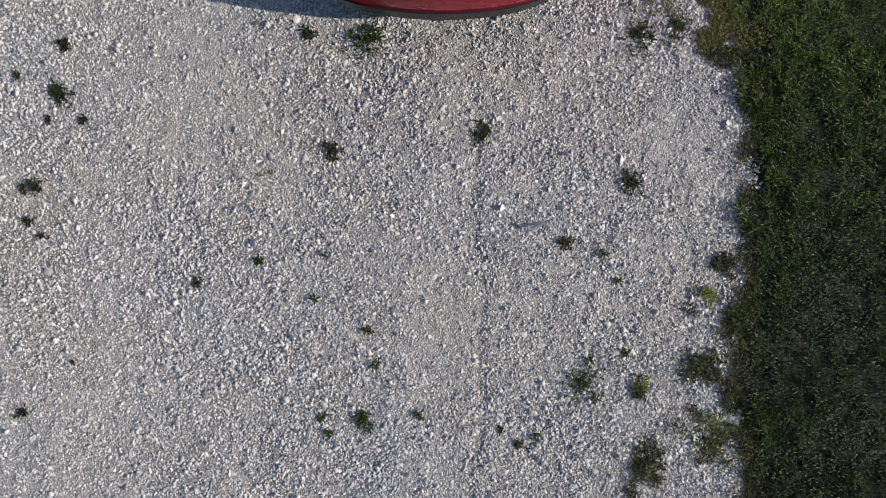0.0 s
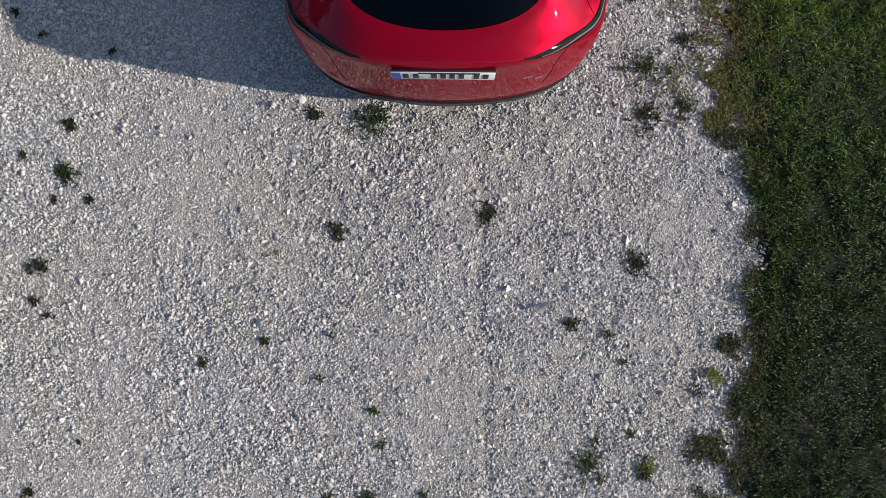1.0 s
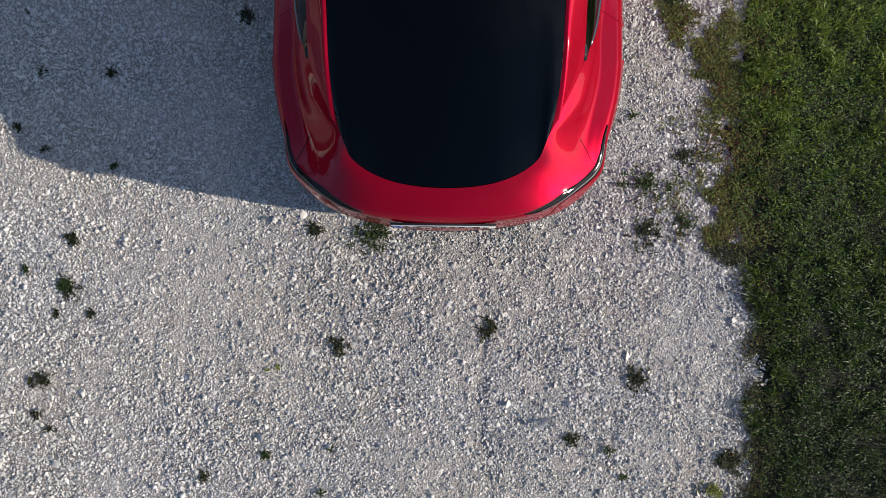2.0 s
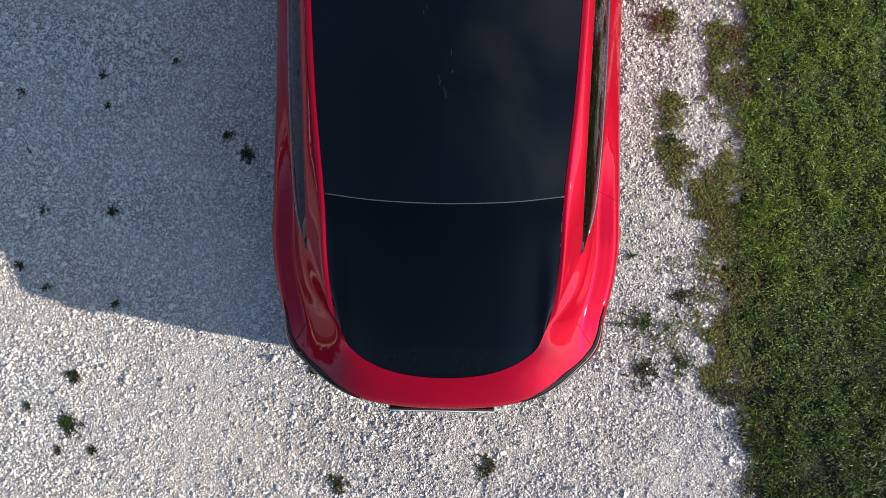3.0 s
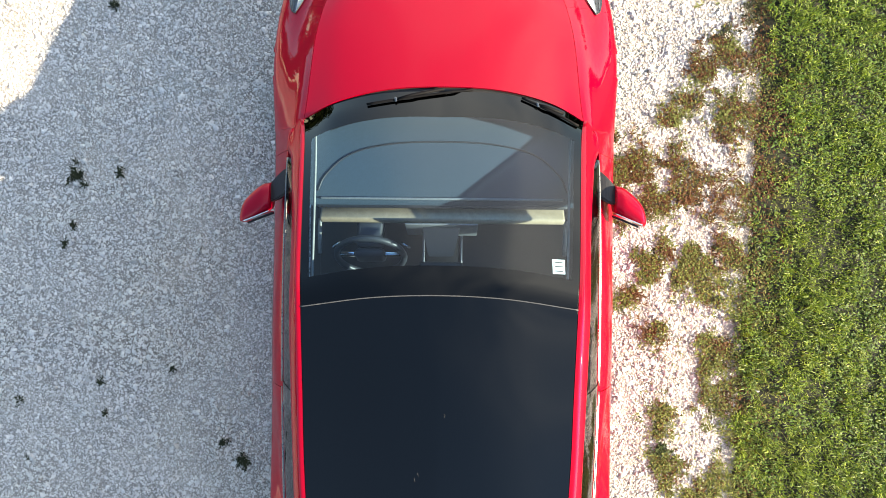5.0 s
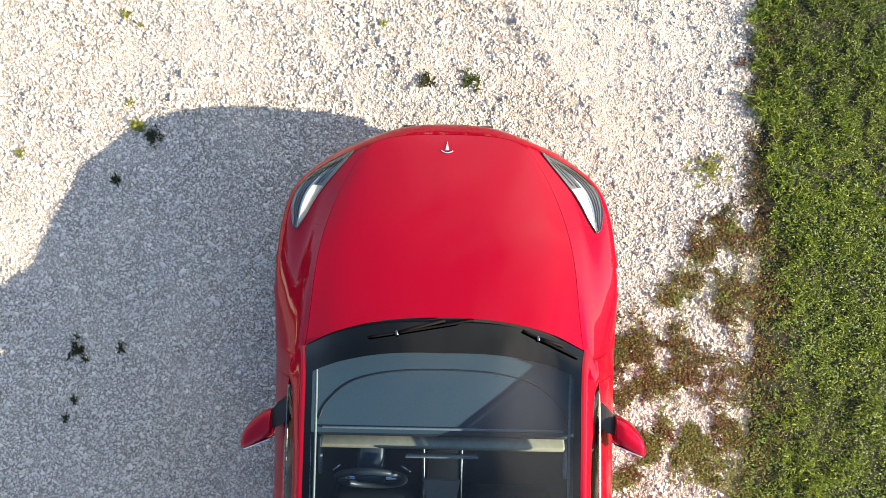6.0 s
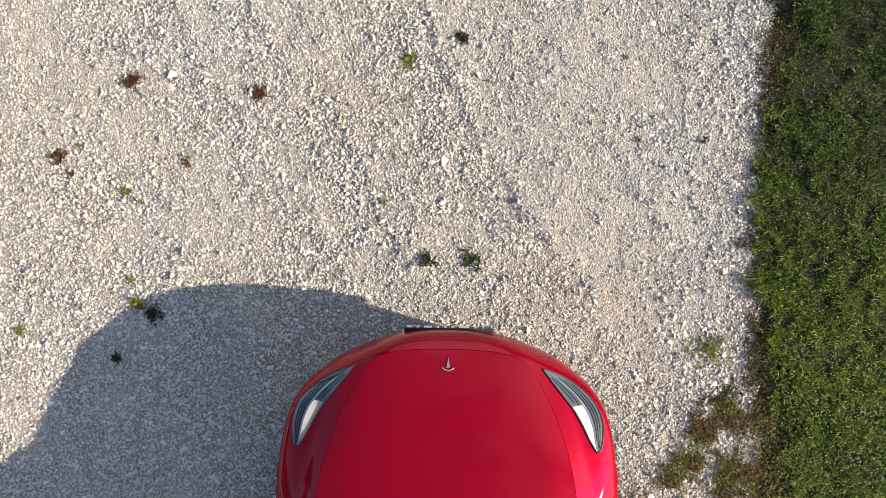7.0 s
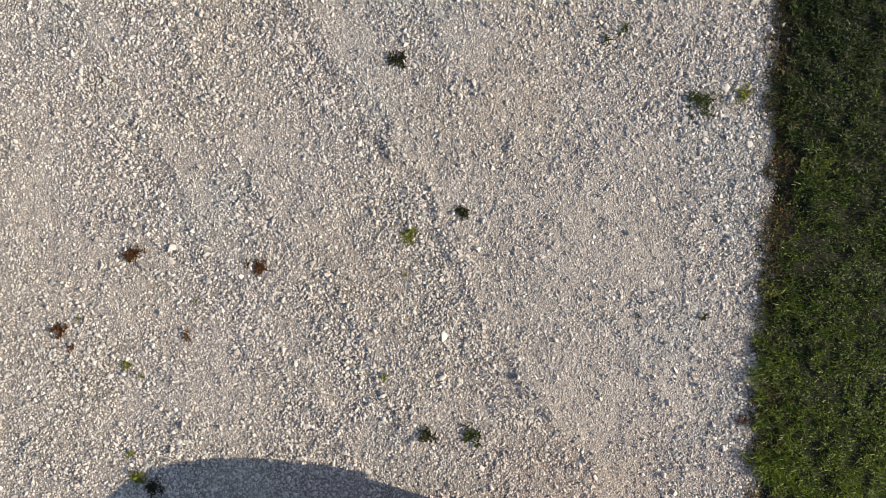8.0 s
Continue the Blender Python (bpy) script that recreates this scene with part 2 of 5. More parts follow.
# weedy patches where the lawn creeps into the gravel: place and reach
WEEDY = [(1.48, 5.07, 0.10), (1.26, 4.77, 0.15), (1.60, 4.55, 0.20), (1.19, 4.43, 0.11), (1.42, 4.18, 0.13), (1.68, 4.07, 0.18), (1.20, 3.88, 0.11), (1.82, 4.18, 0.15), (1.81, 3.55, 0.18), (1.43, 3.06, 0.11), (1.47, 2.77, 0.13), (1.79, 3.22, 0.15), (1.73, 2.55, 0.17), (1.91, 2.26, 0.20), (1.89, 5.07, 0.15), (1.71, 5.35, 0.11), (1.86, 5.58, 0.11)]
WEEDY += [(1.38, 4.06, 0.13), (1.60, 4.14, 0.11), (1.73, 2.45, 0.16), (1.85, 2.01, 0.18), (1.78, 1.64, 0.13), (1.76, 1.40, 0.13), (1.85, 1.26, 0.11), (1.83, -0.05, 0.07), (1.89, -0.45, 0.09), (1.71, -0.77, 0.12), (1.76, -1.22, 0.20), (1.36, -1.41, 0.15), (1.90, -0.95, 0.12), (1.14, 4.72, 0.13), (1.36, 4.49, 0.13), (1.12, 4.95, 0.10), (1.12, 4.52, 0.10), (1.39, 3.68, 0.10), (1.75, 5.44, 0.14), (1.60, 5.18, 0.12), (1.50, 4.86, 0.10)]


def ground():
    far = np.geomspace(1.0, 600.0, 26)
    xs = np.concatenate([-4.5 - far[::-1], np.linspace(-4.5, 4.0, 190), 4.0 + far])
    ys = np.concatenate([-3.5 - far[::-1], np.linspace(-3.5, 11.0, 310), 11.0 + far])
    X, Y = np.meshgrid(xs, ys)
    v = np.stack([X, Y, ground_z(X, Y)], -1).reshape(-1, 3)
    r, c = len(ys), len(xs)
    i = (np.arange(r - 1)[:, None] * c + np.arange(c - 1)[None]).ravel()
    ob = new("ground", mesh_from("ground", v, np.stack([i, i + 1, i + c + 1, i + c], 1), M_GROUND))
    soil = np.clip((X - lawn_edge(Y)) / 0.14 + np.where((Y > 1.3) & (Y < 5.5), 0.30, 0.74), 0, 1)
    # soil beneath the weedy patches, its dark colour also giving their shade
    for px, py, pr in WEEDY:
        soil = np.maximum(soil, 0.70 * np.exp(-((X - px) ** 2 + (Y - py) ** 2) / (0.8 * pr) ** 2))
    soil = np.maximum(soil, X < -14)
    bare = np.clip(np.maximum.reduce([(-3.0 - X) / 0.6, (X - 3.0) / 0.5, (-1.8 - Y) / 0.6, (Y - 9.5) / 0.6]), 0, 1).astype(np.float32)
    ob.data.attributes.new("loose", "FLOAT", "POINT").data.foreach_set("value", (0.5 + (coarseness(X, Y) - 0.5) * np.clip(1 - np.maximum.reduce([(-3.6 - X) / 0.8, (-2.6 - Y) / 0.8, (Y - 10.1) / 0.8]), 0, 1)).astype(np.float32).ravel())
    ob.data.attributes.new("bare", "FLOAT", "POINT").data.foreach_set("value", bare.ravel())
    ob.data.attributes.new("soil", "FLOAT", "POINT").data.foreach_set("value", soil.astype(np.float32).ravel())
    ob.data.polygons.foreach_set("use_smooth", np.ones(len(ob.data.polygons), dtype=bool))
    return tagged(ob, "dusty pale gravel yard beside a lawn's dark soil", "ground", kind="structure")


def turns(n, tilt):
    """Random rotations: any way round, tipped a little."""
    q = rng.normal(0, 1, (n, 4)) * np.array([1, tilt, tilt, 1])
    q /= np.linalg.norm(q, axis=1, keepdims=True)
    w, a, b, c = q.T
    return np.stack([1 - 2 * (b * b + c * c), 2 * (a * b - c * w), 2 * (a * c + b * w), 2 * (a * b + c * w), 1 - 2 * (a * a + c * c), 2 * (b * c - a * w), 2 * (a * c - b * w), 2 * (b * c + a * w), 1 - 2 * (a * a + b * b)], 1).reshape(n, 3, 3)


def stony(x, y):
    """Places outside the car's footprint, thinning out under the lawn's edge."""
    keep = ~((np.abs(x) < 0.72) & (y > 1.75) & (y < 5.75))
    return keep & (rng.random(len(x)) < np.clip((lawn_edge(y) - 0.01 - x + 0.16 * (smooth_noise(x, y, 0.1, 61) - 0.5)) / 0.07, 0, 1))


def fading(x, y):
    """The stones thin out past the part of the yard that is passed over."""
    return rng.random(len(x)) < np.clip(np.minimum.reduce([(x + 3.55) / 0.55, (y + 2.35) / 0.55, (10.05 - y) / 0.55]), 0, 1)


def gravel():
    """Small chips bedded in dust all over, angular broken stones among them in drifts."""
    step = 0.0150
    gx, gy = np.meshgrid(np.arange(-3.55, 2.3, step), np.arange(-2.35, 10.05, step))
    x, y = gx.ravel() + rng.uniform(-0.7, 0.7, gx.size) * step, gy.ravel() + rng.uniform(-0.7, 0.7, gx.size) * step
    keep = stony(x, y) & fading(x, y)
    x, y = x[keep], y[keep]
    n = len(x)
    size = 0.0074 * np.exp(rng.normal(0, 0.36, n)) * (0.66 + 0.42 * coarseness(x, y))
    ang = (np.arange(5) * 2 * np.pi / 5)[None] + rng.uniform(-0.55, 0.55, (n, 5)) + rng.uniform(0, 6.28, n)[:, None]
    rad = rng.uniform(0.65, 1.3, (n, 5))
    ring = np.stack([rad * np.cos(ang) * rng.uniform(1.0, 1.6, n)[:, None], rad * np.sin(ang), rng.uniform(-0.6, 0.15, (n, 5))], -1)
    top = np.stack([rng.uniform(-0.6, 0.6, n), rng.uniform(-0.6, 0.6, n), rng.uniform(0.28, 0.70, n)], -1)[:, None]
    p = np.concatenate([ring, top], 1) * size[:, None, None]
    v1 = np.einsum("nij,nkj->nki", turns(n, 0.16), p) + np.stack([x, y, ground_z(x, y) + 0.15 * size], 1)[:, None]
    f1 = np.array([[0, 1, 5], [1, 2, 5], [2, 3, 5], [3, 4, 5], [4, 0, 5]])[None] + 6 * np.arange(n)[:, None, None]
    count = 172000
    x, y = rng.uniform(-3.55, 2.3, count), rng.uniform(-2.35, 10.05, count)
    loose = coarseness(x, y)
    keep = stony(x, y) & fading(x, y) & (rng.random(count) < np.clip(1.25 * loose - 0.05, 0.06, 1))
    x, y, loose = x[keep], y[keep], loose[keep]
    m = len(x)
    size = 0.0050 * np.exp(rng.normal(0, 0.40, m)) * (0.72 + 0.36 * loose)
    size = np.minimum(size * np.where(rng.random(m) < 0.02, 1.9, 1.0), 0.0185)
    # a four-cornered broken stone: wide foot, smaller flat top set askew
    ang = (np.arange(4) * np.pi / 2)[None] + rng.uniform(-0.45, 0.45, (m, 4)) + rng.uniform(0, 6.28, m)[:, None]
    rad = rng.uniform(0.75, 1.25, (m, 4))
    long = rng.uniform(1.0, 1.55, m)[:, None]
    foot = np.stack([rad * np.cos(ang) * long, rad * np.sin(ang), rng.uniform(-0.75, -0.35, (m, 4))], -1)
    share = rng.uniform(0.45, 0.95, (m, 4))
    crown = np.stack([rad * share * np.cos(ang) * long + rng.uniform(-0.15, 0.15, (m, 1)), rad * share * np.sin(ang) + rng.uniform(-0.15, 0.15, (m, 1)), rng.uniform(0.28, 0.75, (m, 4))], -1)
    p = np.concatenate([foot, crown], 1) * size[:, None, None]
    v2 = np.einsum("nij,nkj->nki", turns(m, 0.20), p) + np.stack([x, y, ground_z(x, y) + 0.28 * size + 0.001], 1)[:, None]
    tris = np.array([[4, 5, 6], [4, 6, 7]] + [t for i in range(4) for t in ([i, (i + 1) % 4, 4 + (i + 1) % 4], [i, 4 + (i + 1) % 4, 4 + i])])
    f2 = tris[None] + 8 * np.arange(m)[:, None, None] + 6 * n
    v, f = np.concatenate([v1.reshape(-1, 3), v2.reshape(-1, 3)]), np.concatenate([f1.reshape(-1, 3), f2.reshape(-1, 3)])
    ob = new("gravel", mesh_from("gravel", v, f, M_STONE))
    return tagged(ob, "pale crushed limestone gravel scattered over the yard", "gravel", kind="stuff")


def blades(x, y, length, width, lean, z0):
    """Bent tapering blades as one array of triangles."""
    n = len(x)
    turn = rng.uniform(0, 2 * np.pi, n)
    d = np.stack([np.cos(turn), np.sin(turn), np.zeros(n)], 1)
    side = np.stack([-np.sin(turn), np.cos(turn), np.zeros(n)], 1) * (width / 2)[:, None]
    root = np.stack([x, y, z0], 1)
    up = np.array([0, 0, 1.0])
    mid = root + (d * np.sin(lean * 0.6)[:, None] + up * np.cos(lean * 0.6)[:, None]) * (length * 0.55)[:, None]
    tip = mid + (d * np.sin(lean * 1.5)[:, None] + up * np.cos(lean * 1.5)[:, None]) * (length * 0.5)[:, None]
    v = np.stack([root - side * 0.7, root + side * 0.7, mid + side, mid - side, tip], 1)
    f = np.array([[0, 1, 2], [0, 2, 3], [3, 2, 4]])[None] + 5 * np.arange(n)[:, None, None]
    return v.reshape(-1, 3), f.reshape(-1, 3)


def lawn():
    """Clumped short grass, thick to its ragged edge, with small round leaves low down between the blades."""
    count = 400000
    x, y = rng.uniform(1.6, 3.6, count), rng.uniform(-2.2, 9.9, count)
    open_edge = (y > 1.2) & (y < 5.6)
    ragged = (smooth_noise(x, y, 0.22, 21) - 0.5) * np.where(open_edge, 0.52, 0.30) + (smooth_noise(x, y, 0.06, 22) - 0.5) * np.where(open_edge, 0.30, 0.16)
    inside = x - lawn_edge(y) - ragged - np.where((y > 1.2) & (y < 5.5), 0.05, 0.0)
    clump = smooth_noise(x, y, 0.035, 23) * 0.45 + smooth_noise(x, y, 0.085, 25) * 0.65
    keep = (inside > -0.01) & (rng.random(count) < np.clip(2.8 * clump - 0.62, np.where(open_edge, 0.72, 0.40), 1) * np.clip(np.where(open_edge, 0.20 + inside / 0.22, 0.7 + inside / 0.13), 0, 1) * np.clip(np.minimum.reduce([(3.6 - x) / 0.6, (y + 2.2) / 0.35, (9.9 - y) / 0.35]), 0, 1))
    x, y, clump, rim = x[keep], y[keep], clump[keep], np.where(open_edge, 0.0, 0.8)[keep] * np.exp(-((inside[keep] / 0.07) ** 2))
    n = len(x)
    length = (1 + rim) * rng.uniform(0.015, 0.044, n) * (0.30 + 1.35 * clump) * (0.7 + 0.6 * smooth_noise(x, y, 0.35, 24))
    width = rng.uniform(0.0023, 0.0056, n)
    stray = rng.random(n) < 0.010
    length[stray] *= 2.3
    width[stray] *= 0.8
    v, f = blades(x, y, length, width, rng.uniform(0.30, 1.30, n), ground_z(x, y) - 0.003 + 0.030 * np.clip(clump - 0.35, 0, 1))
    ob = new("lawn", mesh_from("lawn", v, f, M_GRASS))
    tagged(ob, "short thick green lawn with dark gaps beside the gravel", "grass", kind="stuff")
    count = 60000
    x, y = rng.uniform(1.7, 3.5, count), rng.uniform(-2.2, 9.9, count)
    patch = smooth_noise(x, y, 0.10, 27) * 0.6 + smooth_noise(x, y, 0.4, 28) * 0.6
    keep = (x - lawn_edge(y) > 0.02) & (rng.random(count) < np.clip(3.0 * patch - 1.35, 0, 0.9))
    x, y = x[keep], y[keep]
    n = len(x)
    v, f = leaves(np.stack([x, y, ground_z(x, y) + rng.uniform(0.006, 0.034, n)], 1), rng.uniform(0, 6.283, n), rng.uniform(0.010, 0.024, n), rng.uniform(0.007, 0.014, n), rng.uniform(0.0, 0.7, n))
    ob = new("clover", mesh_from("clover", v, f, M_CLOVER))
    return tagged(ob, "small round clover leaves low in the lawn", "clover", kind="stuff")


def leaves(root, turn, length, width, rise, droop=0.6):
    """Small pointed leaves, five faces each, as arrays."""
    n = len(turn)
    d = np.stack([np.cos(turn), np.sin(turn), np.zeros(n)], 1)
    side = np.stack([-np.sin(turn), np.cos(turn), np.zeros(n)], 1)
    up = np.array([0, 0, 1.0])
    spine = []
    for w, wide in ((0, 0.15), (0.35, 0.8), (0.7, 1.0), (1.0, 0.0)):
        p = root + d * (length * w * np.cos(rise))[:, None] + up * (length * (np.sin(rise) * w - droop * np.sin(rise) * w * w))[:, None]
        spine.append((p, side * (width * 0.5 * wide)[:, None]))
    v = np.stack([spine[0][0], spine[1][0] - spine[1][1], spine[1][0] + spine[1][1], spine[2][0] - spine[2][1], spine[2][0] + spine[2][1], spine[3][0]], 1)
    f = np.array([[0, 2, 1], [1, 2, 4], [1, 4, 3], [3, 4, 5]])[None] + 6 * np.arange(n)[:, None, None]
    return v.reshape(-1, 3), f.reshape(-1, 3)


def creeping_weeds(name, material, label, density, share, seed, ends=0.3, late=(1.0, 1.0)):
    """Low leaves over the weedy patches and along the ragged edge of the lawn."""
    r = np.random.default_rng(seed)
    xs, ys, pull = [], [], []
    for px, py, pr in WEEDY:
        n = int(density * pr * pr * 6 * share)
        a, q = r.uniform(0, 6.283, n), np.sqrt(r.random(n)) * 1.5
        xs.append(px + q * pr * np.cos(a))
        ys.append(py + q * pr * np.sin(a))
        pull.append(1.15 - 0.62 * q)
    n = int(density * 2.2 * share)
    y = r.uniform(-2, 9.8, n)
    d = r.normal(0.0, 1.0, n) * np.where((y > 1.3) & (y < 5.4), 0.13, 0.07) + np.where((y > 1.3) & (y < 5.4), 0.07, 0.0)
    ys.append(y)
    xs.append(lawn_edge(y) + d)
    pull.append(np.where((y > 1.3) & (y < 5.4), 1.0 - 1.7 * np.abs(d - 0.07), 0.98 - 2.4 * np.abs(d)))
    n = int(density * 0.5 * share)
    y = r.uniform(1.3, 5.3, n)
    ys.append(y)
    d = np.abs(r.normal(0.0, 0.30, n))
    xs.append(lawn_edge(y) - d)
    pull.append(0.72 - 0.5 * d)
    x, y, pull = np.concatenate(xs), np.concatenate(ys), np.concatenate(pull)
    lump = smooth_noise(x, y, 0.035, seed + 1) * 0.45 + smooth_noise(x, y, 0.09, 97) * 0.75 + smooth_noise(x, y, 0.16, seed + 2) * 0.45
    fine = 0.55 * (smooth_noise(x, y, 0.020, 96) - 0.5)
    keep = (r.random(len(x)) < np.clip(4.5 * (lump + fine + pull - 1.50), 0, 0.9)) & (x > 1.0)
    middle = (y > 1.3) & (y < 5.6)
    keep &= r.random(len(x)) < np.interp(y, [3.9, 4.5], late)
    keep &= r.random(len(x)) < (np.where(middle, 1.0, ends) if ends < 1 else np.where(middle, 0.12, 1.0))
    x, y = x[keep], y[keep]
    n = len(x)
    v, f = leaves(np.stack([x, y, ground_z(x, y) + 0.010], 1), r.uniform(0, 6.283, n), r.uniform(0.010, 0.040, n), r.uniform(0.0035, 0.0095, n), r.uniform(0.1, 1.2, n))
    return tagged(new(name, mesh_from(name, v, f, material)), label, "weeds", kind="stuff")


def weed(x, y, reach, material, label, spiky=False):
    """One weed: a star of leaves where it is small, a ragged tangle of shoots where it is large."""
    r = np.random.default_rng(int(abs(x) * 911 + abs(y) * 3571 + 17))
    reach *= 1.25
    hearts = int(3 + reach * 80 + (reach > 0.05) * reach * 260)
    squash, slant = r.uniform(0.6, 1.0), r.uniform(0, 3.14)
    roots, turns, lens, wids, rises = [], [], [], [], []
    for h in range(hearts):
        q, a = (0 if h == 0 else min(1.05, abs(r.normal(0, 0.58))) * reach), r.uniform(0, 6.283)
        if reach < 0.05:
            size, n = reach * (r.uniform(0.8, 1.2) if h == 0 else r.uniform(0.4, 0.75)), r.integers(5, 9)
        else:
            size, n = r.uniform(0.016, 0.042) * (1.5 if h == 0 else 1.0), r.integers(4, 9)
        u, w = q * math.cos(a), q * math.sin(a) * squash
        roots += [(u * math.cos(slant) - w * math.sin(slant), u * math.sin(slant) + w * math.cos(slant), 0.0)] * n
        turns += list(np.arange(n) * 6.283 / n + r.uniform(-0.45, 0.45, n) + a)
        lens += list(size * r.uniform(0.45, 1.3, n))
        wids += list(size * (r.uniform(0.28, 0.5, n) if not spiky else r.uniform(0.16, 0.34, n)))
        rises += list(r.uniform(0.05, 1.25, n))
    v, f = leaves(np.array(roots), np.array(turns), np.array(lens), np.array(wids), np.array(rises))
    first = {}
    for i, p in enumerate(roots):
        first.setdefault(p, 6 * i)
        f[f == 6 * i] = first[p]
    # thin runners tie the shoots to the middle
    base = len(v)
    shoots = [k for k in first.values() if k]
    mids = np.array([v[k] * 0.5 + np.array([-v[k][1], v[k][0], 0]) * 0.012 for k in shoots]).reshape(-1, 3)
    f = np.concatenate([f, np.array([(0, k, base + i) for i, k in enumerate(shoots)]).reshape(-1, 3).astype(int)])
    ob = new("weed", mesh_from("weed", np.concatenate([v, mids]), f, material))
    ob.location = (x, y, float(ground_z(np.array([x]), np.array([y]))[0]) + 0.009)
    return tagged(ob, label, "weed", "weeds in the gravel")


DARK_WEEDS = [(-2.47, 0.95, 0.07), (-2.55, 0.78, 0.04), (-2.32, 0.79, 0.04), (-2.67, 0.13, 0.04), (-1.55, -0.27, 0.04), (-0.85, 1.38, 0.055), (0.82, 0.04, 0.045), (1.83, -0.07, 0.07), (1.65, -0.39, 0.04), (0.56, -1.26, 0.04), (-2.67, -1.12, 0.045), (-2.29, 3.28, 0.03), (-2.82, 3.15, 0.035), (-2.25, 3.07, 0.03), (-1.80, 3.38, 0.03), (-1.46, 2.89, 0.04), (-1.33, 2.77, 0.05), (-2.76, 2.76, 0.02), (-2.21, 2.37, 0.04), (-2.66, 2.39, 0.03), (-2.81, 2.01, 0.035), (-2.64, 1.86, 0.03)]
DARK_WEEDS += [(1.29, 1.40, 0.12), (-2.46, 4.66, 0.065), (-2.17, 4.67, 0.035), (-2.49, 4.32, 0.035), (-2.54, 4.20, 0.03), (-0.16, 6.50, 0.055), (-2.00, 6.10, 0.06), (-2.22, 5.80, 0.04), (0.06, 7.97, 0.05), (-0.41, 8.99, 0.06), (1.65, 7.30, 0.025), (1.23, 7.31, 0.02)]
GREEN_WEEDS = [(-2.75, 1.08, 0.03), (-1.16, -0.11, 0.04), (-0.73, -0.06, 0.025), (-0.79, -0.35, 0.03), (-0.44, -0.54, 0.035), (-0.38, -0.78, 0.04), (-0.49, 1.34, 0.13), (1.07, -0.03, 0.04), (1.16, -0.20, 0.03), (1.22, -0.67, 0.035), (0.95, -0.85, 0.13), (-0.73, -1.12, 0.035), (-0.68, -1.22, 0.03), (-0.47, -1.13, 0.07), (-0.11, -1.08, 0.04), (0.65, -1.21, 0.03), (-2.18, 1.77, 0.035), (-2.76, 1.09, 0.03), (-2.49, 0.99, 0.06), (1.30, 1.70, 0.15), (1.43, 2.90, 0.10), (1.20, 2.14, 0.04), (0.13, 6.50, 0.06), (1.62, 8.74, 0.10), (1.11, 9.22, 0.04), (1.00, 9.14, 0.035), (1.55, 1.45, 0.08)]
DRY_WEEDS = [(-2.45, 1.29, 0.045), (-2.63, 0.36, 0.07), (-2.58, 0.04, 0.035), (0.30, 0.74, 0.08), (-0.69, 0.61, 0.055), (1.24, 0.44, 0.085), (0.44, -1.18, 0.035), (-2.36, -0.78, 0.025), (1.37, 3.66, 0.10), (1.52, 1.89, 0.06), (-1.29, 7.59, 0.07), (-2.63, 7.15, 0.045), (-2.55, 7.03, 0.03), (-2.14, 7.67, 0.075), (1.93, 6.64, 0.04), (1.31, -0.90, 0.06), (-1.78, 7.12, 0.035)]
PALE_WEEDS = [(1.74, -0.27, 0.075), (1.32, -0.90, 0.06), (-2.51, 7.22, 0.025), (-2.18, 6.92, 0.04), (-2.08, 6.85, 0.025), (-1.72, 7.35, 0.02), (-0.45, 6.87, 0.03), (1.72, 5.94, 0.12), (-2.14, 6.32, 0.03), (-2.09, 6.16, 0.045), (-2.88, 5.97, 0.035), (-0.30, 7.82, 0.055), (1.90, 8.78, 0.06), (2.11, 7.51, 0.08), (-0.32, 7.55, 0.02), (-1.15, 0.45, 0.02), (-1.09, 0.47, 0.025)]


ground()
gravel()
lawn()
creeping_weeds("low_weeds", M_CREEP, "low green weeds creeping into the gravel edge", 24000, 0.75, 31, late=(1.0, 0.35))
creeping_weeds("dry_weeds", M_DRY, "dry brown weeds along the gravel edge", 20000, 1.0, 41, late=(0.38, 1.0))
creeping_weeds("pale_weeds", M_YELLOW, "pale green clover at the gravel edge", 20000, 0.60, 51, late=(1.0, 0.4))
creeping_weeds("dark_weeds", M_DARKWEED, "dark brown-green weeds where the lawn meets gravel", 20000, 1.05, 71, 1.0)
for spots, mat, label, spiky in (
    (DARK_WEEDS, M_DARKWEED, "small dark rosette weed in gravel", True),
    (GREEN_WEEDS, M_WEED, "green leafy weed growing in gravel", True),
    ([w for w in DRY_WEEDS if w[1] > 2], M_DRY, "brown dried weed tuft in gravel", True),
    ([w for w in DRY_WEEDS if w[1] <= 2], M_DARKWEED, "dark withered weed tuft in gravel", True),
    (PALE_WEEDS, M_YELLOW, "pale yellow-green weed in gravel", True),
):
    for wx, wy, wr in spots:
        weed(wx, wy, wr, mat, label, spiky)


def stone(x, y, reach):
    """A flat pale stone larger than the gravel round it."""
    r = np.random.default_rng(int(abs(x) * 1301 + abs(y) * 733))
    bm = bmesh.new()
    bmesh.ops.create_icosphere(bm, subdivisions=1, radius=1.0)
    for v in bm.verts:
        k = 1 + r.uniform(-0.22, 0.18)
        v.co = Vector((v.co.x * reach * k, v.co.y * reach * 0.75 * k, v.co.z * reach * 0.38 * k))
    me = bpy.data.meshes.new("stone")
    bm.to_mesh(me)
    bm.free()
    me.materials.append(M_STONE)
    ob = new("stone", me)
    ob.matrix_world = pose(x, y, float(ground_z(np.array([x]), np.array([y]))[0]) + 0.006 + 0.1 * reach, r.uniform(-12, 12), r.uniform(-12, 12), r.uniform(0, 360))
    return tagged(ob, "flat pale limestone pebble lying on the gravel", "stone", "loose pebbles")


